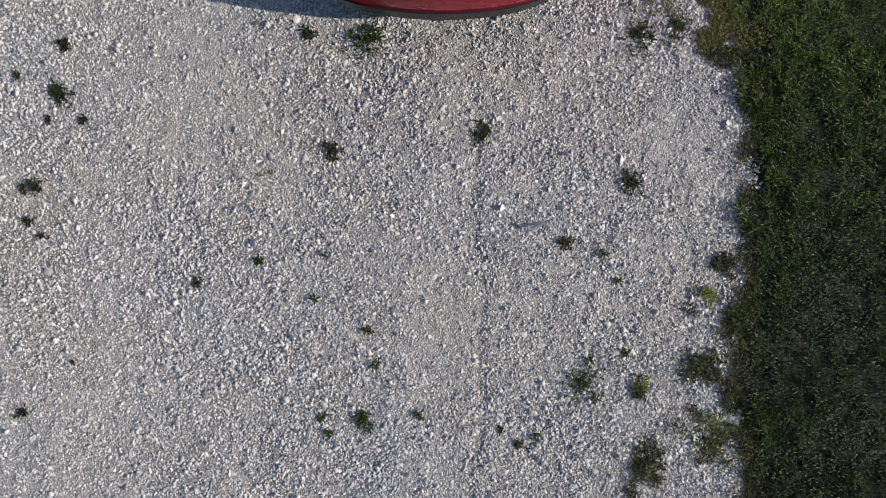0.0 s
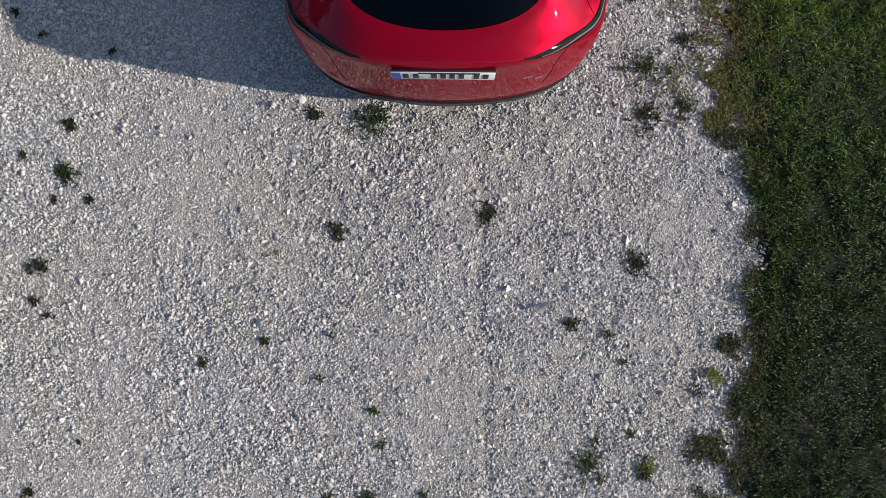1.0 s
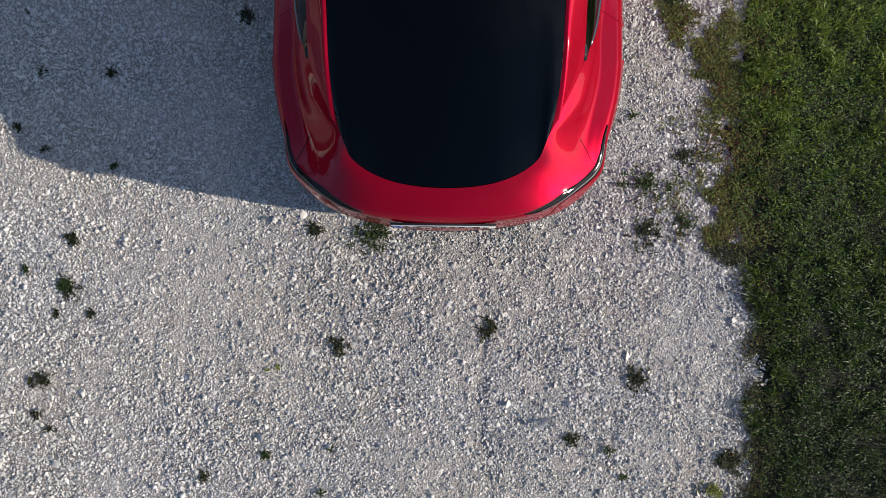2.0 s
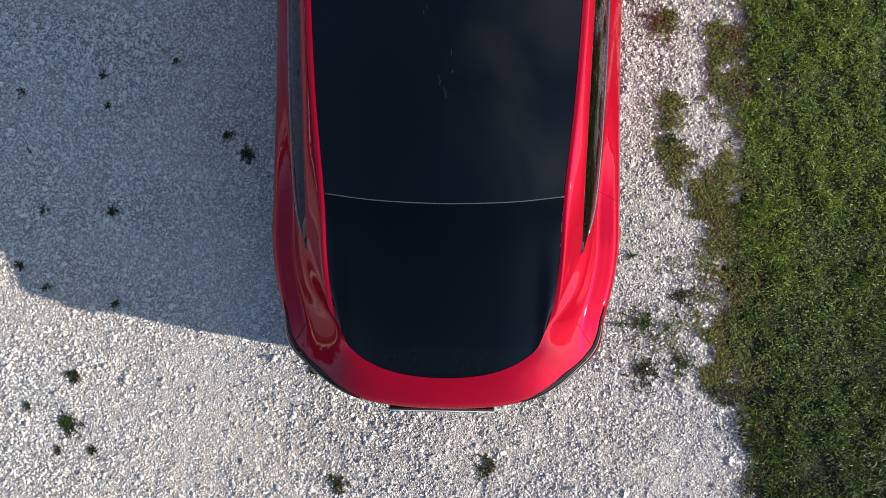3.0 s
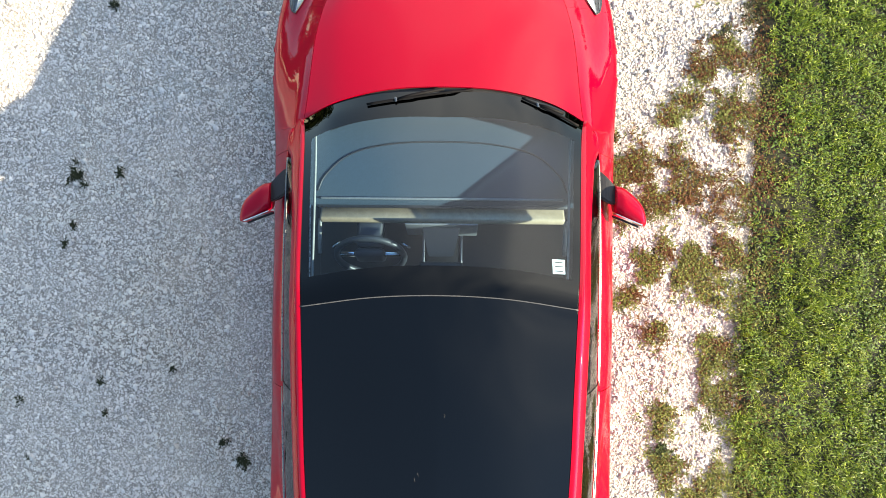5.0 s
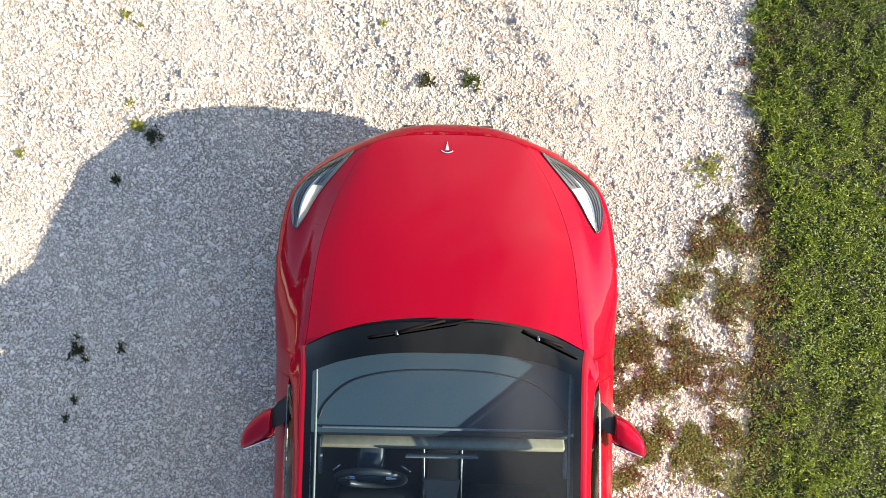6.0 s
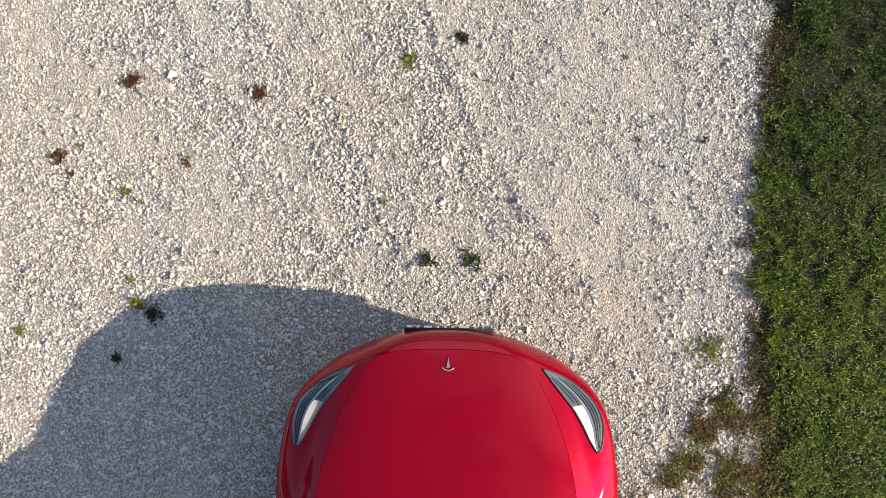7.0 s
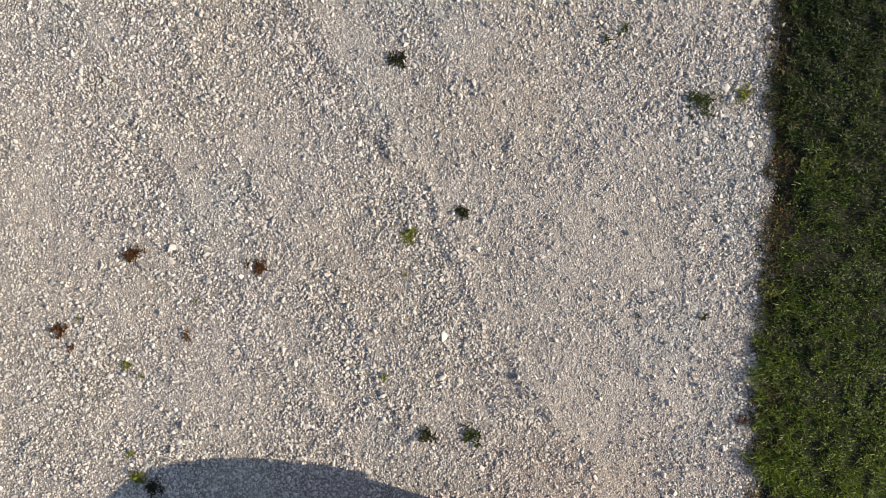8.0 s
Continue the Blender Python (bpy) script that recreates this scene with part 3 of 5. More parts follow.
STONES = [(-2.715, -0.702, 0.026), (-0.868, 0.328, 0.018), (-0.982, 1.07, 0.02), (0.758, 0.76, 0.015),
          (0.879, 0.472, 0.02), (0.715, 0.982, 0.015), (1.906, 1.039, 0.018), (1.144, 1.031, 0.013),
          (-0.131, 0.723, 0.013), (1.479, 2.052, 0.02), (1.418, 2.015, 0.022), (-0.414, 0.872, 0.015),
          (2.051, 3.293, 0.018), (1.904, 4.087, 0.015), (1.858, 4.298, 0.013), (1.924, 6.644, 0.022),
          (2.094, 9.192, 0.022), (2.156, 9.249, 0.02), (-2.466, 8.725, 0.013), (1.454, 5.974, 0.022),
          (1.695, 6.315, 0.015)]
for px, py, pr in STONES:
    stone(px, py, pr)
# taller tufts among the creeping weeds
tufts = np.random.default_rng(5)
for px, py, pr in WEEDY[:31:2]:
    dry = tufts.random() < 0.5
    weed(px + tufts.uniform(-0.05, 0.05), py + tufts.uniform(-0.05, 0.05), 0.055 + 0.3 * pr * tufts.random(), M_DARKWEED if py < 1.2 else M_DRY if dry else M_CREEP, "dark brown tuft at the lawn's edge" if py < 1.2 else "dry brown tuft at the lawn's edge" if dry else "olive green tuft at the lawn's edge", True)


def treeline():
    """A far belt of trees round the field, unseen, for reflections: trunks under crowns of many leaf clumps."""
    r = np.random.default_rng(77)
    tris, pts = [], []
    # the left and rear stretch is added to block the bright low sky
    for a in np.arange(-190, 79, 3.2):
        a = math.radians(a + r.uniform(-1, 1))
        d = 46 + r.uniform(-3, 6)
        # made taller opposite the lawn, unseen, to darken what the car reflects there
        tall = 1 + 2.0 * max(0.0, -math.sin(a)) ** 2
        cx, cy, high = d * math.sin(a), 4 + d * math.cos(a), r.uniform(3.2, 6.5) * tall
        for k in range(6):
            b, c = k * math.pi / 3, (k + 1) * math.pi / 3
            base = len(pts)
            pts += [(cx + 0.2 * math.cos(b), cy + 0.2 * math.sin(b), -0.1), (cx + 0.2 * math.cos(c), cy + 0.2 * math.sin(c), -0.1), (cx, cy, high * 0.7)]
            tris.append((base, base + 1, base + 2))
        for _ in range(300):
            v = r.normal(0, 1, 3)
            v = v / np.linalg.norm(v) * r.random() ** 0.4 * np.array([2.2 + 0.4 * tall, 2.2 + 0.4 * tall, high * 0.40]) + (cx, cy, high * 0.58)
            for p in range(3):
                pts.append(tuple(v + r.normal(0, 0.33 * tall ** 0.6, 3)))
            tris.append((len(pts) - 3, len(pts) - 2, len(pts) - 1))
    ob = new("treeline", mesh_from("treeline", np.array(pts), np.array(tris), M_WEED))
    return tagged(ob, "far belt of dark green trees, out of view, added for reflections", "trees", kind="stuff")


treeline()
dock = weed(2.39, 8.30, 0.10, M_YELLOW, "broad pale dock leaves in the lawn")
# ---- car ----
def paint():
    """Deep red multi-coat paint under clear lacquer, with a fine flake and a film of dust."""
    n = Nodes("red car paint")
    flake = n.noise(900, 2)
    c = n.ramp(flake, (0.3, (0.265, 0.0004, 0.012)), (0.7, (0.33, 0.0006, 0.017)))
    rough = n.ramp(n.noise(14, 4), (0.3, 0.36), (0.8, 0.48))
    return n.surface(c, rough, metal=0.35, coat=0.54, Coat_Roughness=0.02, Specular_IOR_Level=0.0, Coat_IOR=1.5)


def plain(name, color, rough, metal=0.0, coat=0.0, grain=60.0, depth=0.15, **more):
    """A plain material whose tone and gloss drift a little."""
    n = Nodes(name)
    f = n.noise(grain, 4)
    lo, hi = tuple(v * (1 - depth) for v in color), tuple(min(1.0, v * (1 + depth)) for v in color)
    c = n.ramp(f, (0.3, lo), (0.7, hi))
    r = n.ramp(n.noise(grain * 0.4, 3), (0.3, max(0.0, rough * 0.85)), (0.7, min(1.0, rough * 1.15)))
    return n.surface(c, r, metal=metal, coat=coat, **more)


def pane(name, tint, ior=1.5):
    """Flat glass: a tinted see-through sheet with mirror gloss at its surface."""
    n = Nodes(name)
    t = n.add("ShaderNodeBsdfTransparent")
    t.inputs[0].default_value = (*tint, 1)
    g = n.add("ShaderNodeBsdfGlossy")
    g.inputs["Roughness"].default_value = 0.02
    fr = n.add("ShaderNodeFresnel")
    fr.inputs["IOR"].default_value = ior
    m = n.add("ShaderNodeMixShader")
    n.link(fr.outputs[0], m.inputs[0])
    n.link(t.outputs[0], m.inputs[1])
    n.link(g.outputs[0], m.inputs[2])
    n.link(m.outputs[0], n.out.inputs[0])
    return n.mat


M_PAINT = paint()
M_BLACK = plain("black plastic", (0.012, 0.012, 0.013), 0.45)
M_GLOSS = plain("gloss black", (0.006, 0.006, 0.007), 0.05, Specular_IOR_Level=0.3)
M_RUBBER = plain("tyre rubber", (0.02, 0.02, 0.02), 0.8)
M_WIPER = plain("black wiper rubber", (0.004, 0.004, 0.005), 0.7, Specular_IOR_Level=0.08)
M_CHROME = plain("satin chrome", (0.75, 0.75, 0.76), 0.16, metal=1.0, depth=0.05)
M_ALLOY = plain("grey alloy", (0.28, 0.28, 0.29), 0.35, metal=0.9)
M_ROOF = pane("dark tinted roof glass", (0.003, 0.0036, 0.0048), 1.56)
M_REAR = pane("dark tinted rear glass", (0.003, 0.0034, 0.0042), 1.42)
M_SCREEN = pane("windscreen glass", (0.40, 0.64, 0.84), 1.50)
M_FRIT = pane("black glass border", (0.0006, 0.0006, 0.0008), 1.44)
M_SIDE = pane("lightly tinted side glass", (0.42, 0.46, 0.45), 1.5)
M_LENS = pane("lamp lens", (0.85, 0.87, 0.87))
M_DASH = plain("charcoal dashboard", (0.026, 0.050, 0.074), 0.7, grain=200)
M_WOOD = plain("pale open-pore wood", (0.40, 0.30, 0.20), 0.5, grain=30)
M_SEAT = plain("black seat cover", (0.007, 0.007, 0.008), 0.8, Specular_IOR_Level=0.15)
M_WHITE = plain("white plate", (0.78, 0.78, 0.76), 0.4, depth=0.04)
M_BLUE = plain("blue plate band", (0.02, 0.07, 0.34), 0.4)
M_INK = plain("black print", (0.015, 0.015, 0.018), 0.5)
M_SCREENRIM = plain("grey screen casing", (0.20, 0.21, 0.22), 0.35)
M_HIDE = plain("dark grey steering leather", (0.024, 0.028, 0.034), 0.45)
M_SMEAR_SPOT = plain("dried dirt and mirrored spot", (0.018, 0.018, 0.018), 0.8)
M_GREY = plain("grey seal", (0.05, 0.05, 0.052), 0.5)
M_TRIM = plain("dark chrome trim", (0.17, 0.175, 0.18), 0.28, metal=1.0, depth=0.05)
M_CREAM = plain("pale pillar lining", (0.26, 0.26, 0.25), 0.8)
M_REDLAMP = plain("smoked dark lamp lens", (0.012, 0.009, 0.010), 0.05, Specular_IOR_Level=0.2)
M_STRIP = plain("smoked lamp strip", (0.14, 0.13, 0.13), 0.5, Specular_IOR_Level=0.1)
M_LED = plain("white lamp reflector", (0.82, 0.84, 0.86), 0.25, depth=0.05)
M_LAMP = plain("grey lamp housing", (0.22, 0.24, 0.27), 0.22, metal=0.6)

# half-body guide lines, from the middle of the nose round to the middle of the tail
TOP = [(0, 2.285, 0.70), (0.25, 2.275, 0.705), (0.41, 2.23, 0.715), (0.505, 2.11, 0.742), (0.61, 1.88, 0.803), (0.68, 1.595, 0.872), (0.725, 1.13, 0.935), (0.80, 0.97, 0.945), (0.815, -0.1, 0.955), (0.755, -1.2, 1.025), (0.652, -1.58, 1.12), (0.497, -1.91, 1.160), (0.43, -2.05, 1.118), (0.25, -2.145, 1.118), (0, -2.175, 1.118)]
CREST = [(0, 2.335, 0.655), (0.25, 2.322, 0.658), (0.46, 2.25, 0.67), (0.60, 2.135, 0.70), (0.718, 1.91, 0.748), (0.775, 1.60, 0.816), (0.80, 1.13, 0.890), (0.832, 0.97, 0.898), (0.885, -0.1, 0.86), (0.778, -1.2, 0.928), (0.752, -1.60, 0.962), (0.678, -1.90, 0.995), (0.62, -2.12, 1.005), (0.40, -2.280, 1.068), (0, -2.318, 1.096)]
WIDE = [(0, 2.366, 0.58), (0.25, 2.345, 0.58), (0.48, 2.268, 0.58), (0.68, 2.168, 0.59), (0.872, 1.95, 0.68), (0.946, 1.55, 0.712), (0.948, 1.17, 0.68), (0.95, 0.97, 0.65), (0.952, -0.1, 0.64), (0.890, -1.25, 0.868), (0.876, -1.60, 0.904), (0.818, -1.88, 0.925), (0.768, -2.10, 0.89), (0.44, -2.291, 0.93), (0, -2.347, 0.93)]
LOW = [(0, 2.36, 0.42), (0.25, 2.345, 0.42), (0.48, 2.275, 0.42), (0.68, 2.17, 0.42), (0.87, 1.97, 0.43), (0.94, 1.55, 0.45), (0.94, 1.17, 0.45), (0.93, 0.97, 0.45), (0.93, -0.1, 0.42), (0.957, -1.25, 0.58), (0.948, -1.60, 0.58), (0.868, -1.90, 0.58), (0.745, -2.17, 0.55), (0.46, -2.310, 0.55), (0, -2.362, 0.56)]
SILL = [(0, 2.30, 0.20), (0.25, 2.29, 0.20), (0.48, 2.22, 0.20), (0.66, 2.12, 0.20), (0.82, 1.94, 0.20), (0.87, 1.55, 0.20), (0.87, 1.17, 0.20), (0.87, 0.97, 0.20), (0.87, -0.1, 0.19), (0.87, -1.25, 0.20), (0.87, -1.60, 0.22), (0.82, -1.90, 0.25), (0.72, -2.15, 0.27), (0.46, -2.285, 0.28), (0, -2.335, 0.28)]
# edge of the windscreen, roof and rear glass, and the lower edge of the roof rail beside it
GLASS_EDGE = [(0.725, 1.13, 0.935), (0.702, 1.03, 1.0), (0.668, 0.70, 1.17), (0.641, 0.40, 1.31), (0.62, 0.20, 1.385), (0.60, -0.20, 1.405), (0.59, -0.50, 1.40), (0.567, -0.90, 1.385), (0.533, -1.316, 1.345), (0.532, -1.60, 1.259), (0.52, -1.78, 1.205), (0.497, -1.91, 1.160)]
RAIL_EDGE = [(0.80, 0.97, 0.945), (0.768, 0.88, 0.99), (0.725, 0.62, 1.13), (0.70, 0.35, 1.245), (0.685, 0.15, 1.31), (0.668, -0.20, 1.335), (0.655, -0.50, 1.335), (0.645, -0.90, 1.305), (0.645, -1.316, 1.235), (0.652, -1.58, 1.12), (0.59, -1.78, 1.145), (0.497, -1.91, 1.160)]


def along(points, t):
    """Catmull-Rom through the points at the places t (0 is the first point, 1 the next); ends reflected."""
    p = np.asarray(points, float)
    p = np.concatenate([2 * p[:1] - p[1:2], p, 2 * p[-1:] - p[-2:-1]])
    t = np.clip(np.asarray(t, float), 0, len(p) - 3)
    i = np.minimum(t.astype(int), len(p) - 4)
    u = (t - i)[:, None]
    a, b, c, d = p[i], p[i + 1], p[i + 2], p[i + 3]
    return 0.5 * (2 * b + (c - a) * u + (2 * a - 5 * b + 4 * c - d) * u**2 + (3 * b - a - 3 * c + d) * u**3)


def line(points, t):
    """As along(), for a half line that starts and ends on the middle of the car: mirrored there."""
    p = np.asarray(points, float)
    m = np.array([-1, 1, 1])
    q = np.concatenate([p[2:0:-1] * m, p, p[-2:-4:-1] * m])
    return along(q, np.asarray(t, float) + 2)


def shell(s, k):
    """Points of the half body: s along the guide lines, k from the top line (0) to the sill (4)."""
    rows = np.stack([line(c, s) for c in (TOP, CREST, WIDE, LOW, SILL)])
    k = np.asarray(k, float)
    out = []
    for j in range(len(s)):
        # over the rear wheel the shoulder turns down in a tighter corner
        tight = float(np.interp(s[j], [8.0, 9.0, 11.6, 12.2], [0.0, 1.0, 1.0, 0.0]))
        half = along(rows[:, j], [0.5, 1.5, 2.5])
        top, crest, wide, low, sill = rows[:, j]
        valley = top + (crest - top) * np.array([0.58, 0.5, 0.38])
        ledge = (crest + wide) / 2 + np.array([0, 0, 0.004])
        side = (wide + low) / 2 + np.array([0.012, 0, 0.0])
        half = half + tight * (np.stack([valley, ledge, side]) - half)
        # level lip round the corner of the rear glass
        lip = float(np.interp(s[j], [10.45, 11.0, 12.4, 13.2], [0.0, 1.0, 1.0, 0.0]))
        level = float(np.interp(s[j], [10.5, 11.0, 12.0], [0.16, 0.22, 0.34]))
        fall = float(np.interp(s[j], [10.45, 11.0, 12.0, 13.2], [0.95, 0.85, 0.70, 0.40]))
        half[0] = half[0] + lip * (top + (crest - top) * np.array([level, level, fall * level]) - half[0])
        p = np.stack([top, half[0], crest, half[1], wide, half[2], low, sill])
        out.append(along(p, np.interp(k, [0, 0.5, 1, 1.5, 2, 2.5, 3, 4], np.arange(8))))
    return np.stack(out)


def spread(curve, n):
    d = np.concatenate([[0], np.cumsum(np.linalg.norm(np.diff(curve, axis=0), axis=1))])
    q = np.linspace(0, d[-1], n)
    return np.stack([np.interp(q, d, curve[:, i]) for i in range(3)], 1)


def coons(front, rear, middle, side):
    """A patch between four edges; rows from front to rear, columns from the middle outwards."""
    n, m = len(middle), len(front)
    u, v = np.linspace(0, 1, n)[:, None, None], np.linspace(0, 1, m)[None, :, None]
    ruled = (1 - u) * front[None] + u * rear[None] + (1 - v) * middle[:, None] + v * side[:, None]
    flat = (1 - u) * (1 - v) * front[0] + (1 - u) * v * front[-1] + u * (1 - v) * rear[0] + u * v * rear[-1]
    return ruled - flat


FLIP = np.array([-1.0, 1, 1])


def whole(g):
    """Adds the mirrored half on the other side of the middle column."""
    return np.concatenate([(g * FLIP)[:, ::-1][:, :-1], g], 1)


def shrink(g, gap):
    """Draws the edges of a patch in, for the joint beside its neighbour."""
    g = g.copy()
    for edge, inner in (((0,), (1,)), ((-1,), (-2,))):
        d = g[inner[0]] - g[edge[0]]
        g[edge[0]] += d / np.maximum(np.linalg.norm(d, axis=-1, keepdims=True), 1e-4) * gap
        d = g[:, inner[0]] - g[:, edge[0]]
        g[:, edge[0]] += d / np.maximum(np.linalg.norm(d, axis=-1, keepdims=True), 1e-4) * gap
    return g


def normals(g):
    a, b = np.gradient(g, axis=0), np.gradient(g, axis=1)
    n = np.cross(a, b)
    n /= np.maximum(np.linalg.norm(n, axis=-1, keepdims=True), 1e-9)
    out = g - np.array([0, 0, 0.45]) * 1.0
    out[..., 1] *= 0.15
    return n if (n * out).sum() > 0 else -n


def sheet(g, gap=0.002, flange=0.012, lift=0.0):
    """A bmesh of a patch with its edges folded inwards."""
    g = shrink(g, gap) if gap else g.copy()
    nn = normals(g)
    g = g + nn * lift
    r, c = g.shape[:2]
    a, b = np.gradient(g, axis=0), np.gradient(g, axis=1)
    turn = (np.cross(a, b) * nn).sum() < 0
    bm = bmesh.new()
    vs = [[bm.verts.new(g[i, j]) for j in range(c)] for i in range(r)]
    for i in range(r - 1):
        for j in range(c - 1):
            q = [vs[i][j], vs[i + 1][j], vs[i + 1][j + 1], vs[i][j + 1]]
            bm.faces.new(q[::-1] if turn else q)
    if flange:
        ring = [(0, j) for j in range(c)] + [(i, c - 1) for i in range(1, r)] + [(r - 1, j) for j in range(c - 2, -1, -1)] + [(i, 0) for i in range(r - 2, 0, -1)]
        low = [bm.verts.new(g[i, j] - nn[i, j] * flange) for i, j in ring]
        for k in range(len(ring)):
            m = (k + 1) % len(ring)
            bm.faces.new([vs[ring[k][0]][ring[k][1]], vs[ring[m][0]][ring[m][1]], low[m], low[k]])
            rim = bm.edges.get((vs[ring[k][0]][ring[k][1]], vs[ring[m][0]][ring[m][1]]))
            if rim:
                rim.smooth = False
    for f in bm.faces:
        f.smooth = True
    bmesh.ops.remove_doubles(bm, verts=bm.verts, dist=0.0003)
    return bm


def part(name, bm, material, parent, label=""):
    me = bpy.data.meshes.new(name)
    bm.to_mesh(me)
    bm.free()
    me.materials.append(material)
    ob = new(name, me)
    ob.parent = parent
    return tagged(ob, label) if label else ob


def both(name, make, material, parents, label=""):
    """The same part on both sides: make(side) gives the bmesh, side is 1 or -1."""
    return [part(name, make(s), material, p, label) for s, p in zip((1, -1), parents if isinstance(parents, list) else [parents] * 2)]


def sided(g, s):
    return g if s > 0 else (g * FLIP)[:, ::-1]


def cut_arches(bm):
    """Opens round wheel arches and rounds their rims."""
    for cy in (1.51, -1.365):
        c = Vector((0, cy, 0.34))
        gone = [f for f in bm.faces if abs(f.calc_center_median().x) > 0.6 and (Vector((0, *f.calc_center_median().yz)) - c).length < 0.362]
        if not gone:
            continue
        bmesh.ops.delete(bm, geom=gone, context="FACES")
        for v in bm.verts:
            d = Vector((0, *v.co.yz)) - c
            if v.is_boundary and d.length < 0.43 and v.co.z > 0.24 and d.length > 1e-3:
                d = d.normalized() * 0.362
                v.co.y, v.co.z = cy + d.y, 0.34 + d.z
    return bm


def bar(size, m=Matrix(), bevel=0.0, segments=2):
    bm = bmesh.new()
    bmesh.ops.create_cube(bm, size=1, matrix=m @ Matrix.Diagonal((*size, 1)))
    if bevel:
        bmesh.ops.bevel(bm, geom=bm.edges[:], offset=bevel, segments=segments, affect="EDGES", profile=0.5)
        for f in bm.faces:
            f.smooth = True
    return bm


def join(*bms):
    out = bmesh.new()
    for b in bms:
        me = bpy.data.meshes.new("t")
        b.to_mesh(me)
        b.free()
        out.from_mesh(me)
        bpy.data.meshes.remove(me)
    return out


def tube(points, radius, sides=8, closed=False):
    """A round bar along a line of points."""
    pts = [Vector(p) for p in points]
    bm = bmesh.new()
    rings = []
    for i, p in enumerate(pts):
        d = (pts[min(i + 1, len(pts) - 1)] - pts[max(i - 1, 0)]) if not closed else (pts[(i + 1) % len(pts)] - pts[i - 1])
        q = d.to_track_quat("Z", "Y")
        rings.append([bm.verts.new(p + q @ Vector((radius * math.cos(a), radius * math.sin(a), 0))) for a in np.linspace(0, 2 * np.pi, sides, endpoint=False)])
    for i in range(len(rings) if closed else len(rings) - 1):
        a, b = rings[i], rings[(i + 1) % len(rings)]
        for j in range(sides):
            bm.faces.new([a[j], a[(j + 1) % sides], b[(j + 1) % sides], b[j]])
    if not closed:
        bm.faces.new(rings[0][::-1])
        bm.faces.new(rings[-1])
    for f in bm.faces:
        f.smooth = True
    bmesh.ops.recalc_face_normals(bm, faces=bm.faces)
    return bm


def lathe(profile, m, sides=40):
    """Turns a profile of (radius, along) round the local z axis."""
    bm = bmesh.new()
    rings = [[bm.verts.new(m @ Vector((r * math.cos(a), r * math.sin(a), h))) for a in np.linspace(0, 2 * np.pi, sides, endpoint=False)] for r, h in profile]
    for a, b in zip(rings, rings[1:]):
        for j in range(sides):
            bm.faces.new([a[j], a[(j + 1) % sides], b[(j + 1) % sides], b[j]])
    for f in bm.faces:
        f.smooth = True
    bmesh.ops.recalc_face_normals(bm, faces=bm.faces)
    return bm


def wheel(parent, side, y):
    m = pose(side * 0.80, y, 0.335) @ pose(0, 0, 0, 0, 90 * side, 0)
    tyre = [(0.235, -0.10), (0.27, -0.118), (0.31, -0.115), (0.328, -0.10), (0.335, -0.06), (0.336, 0.0), (0.335, 0.06), (0.328, 0.10), (0.31, 0.115), (0.27, 0.118), (0.235, 0.10)]
    hub = new("wheel", None)
    hub.parent = parent
    part("tyre", lathe(tyre, m), M_RUBBER, hub)
    spokes = [bar((0.034, 0.19, 0.025), m @ pose(0, 0, 0.075, 0, 0, a) @ pose(0, 0.13, 0, 8, 0, 0), 0.006) for a in range(0, 360, 36)]
    barrel = lathe([(0.236, -0.10), (0.225, -0.07), (0.215, 0.03), (0.225, 0.075), (0.238, 0.098), (0.242, 0.10)], m)
    centre = lathe([(0.001, 0.088), (0.05, 0.086), (0.065, 0.07), (0.065, 0.03)], m, 24)
    part("rim", join(barrel, centre, *spokes), M_ALLOY, hub)
    return hub


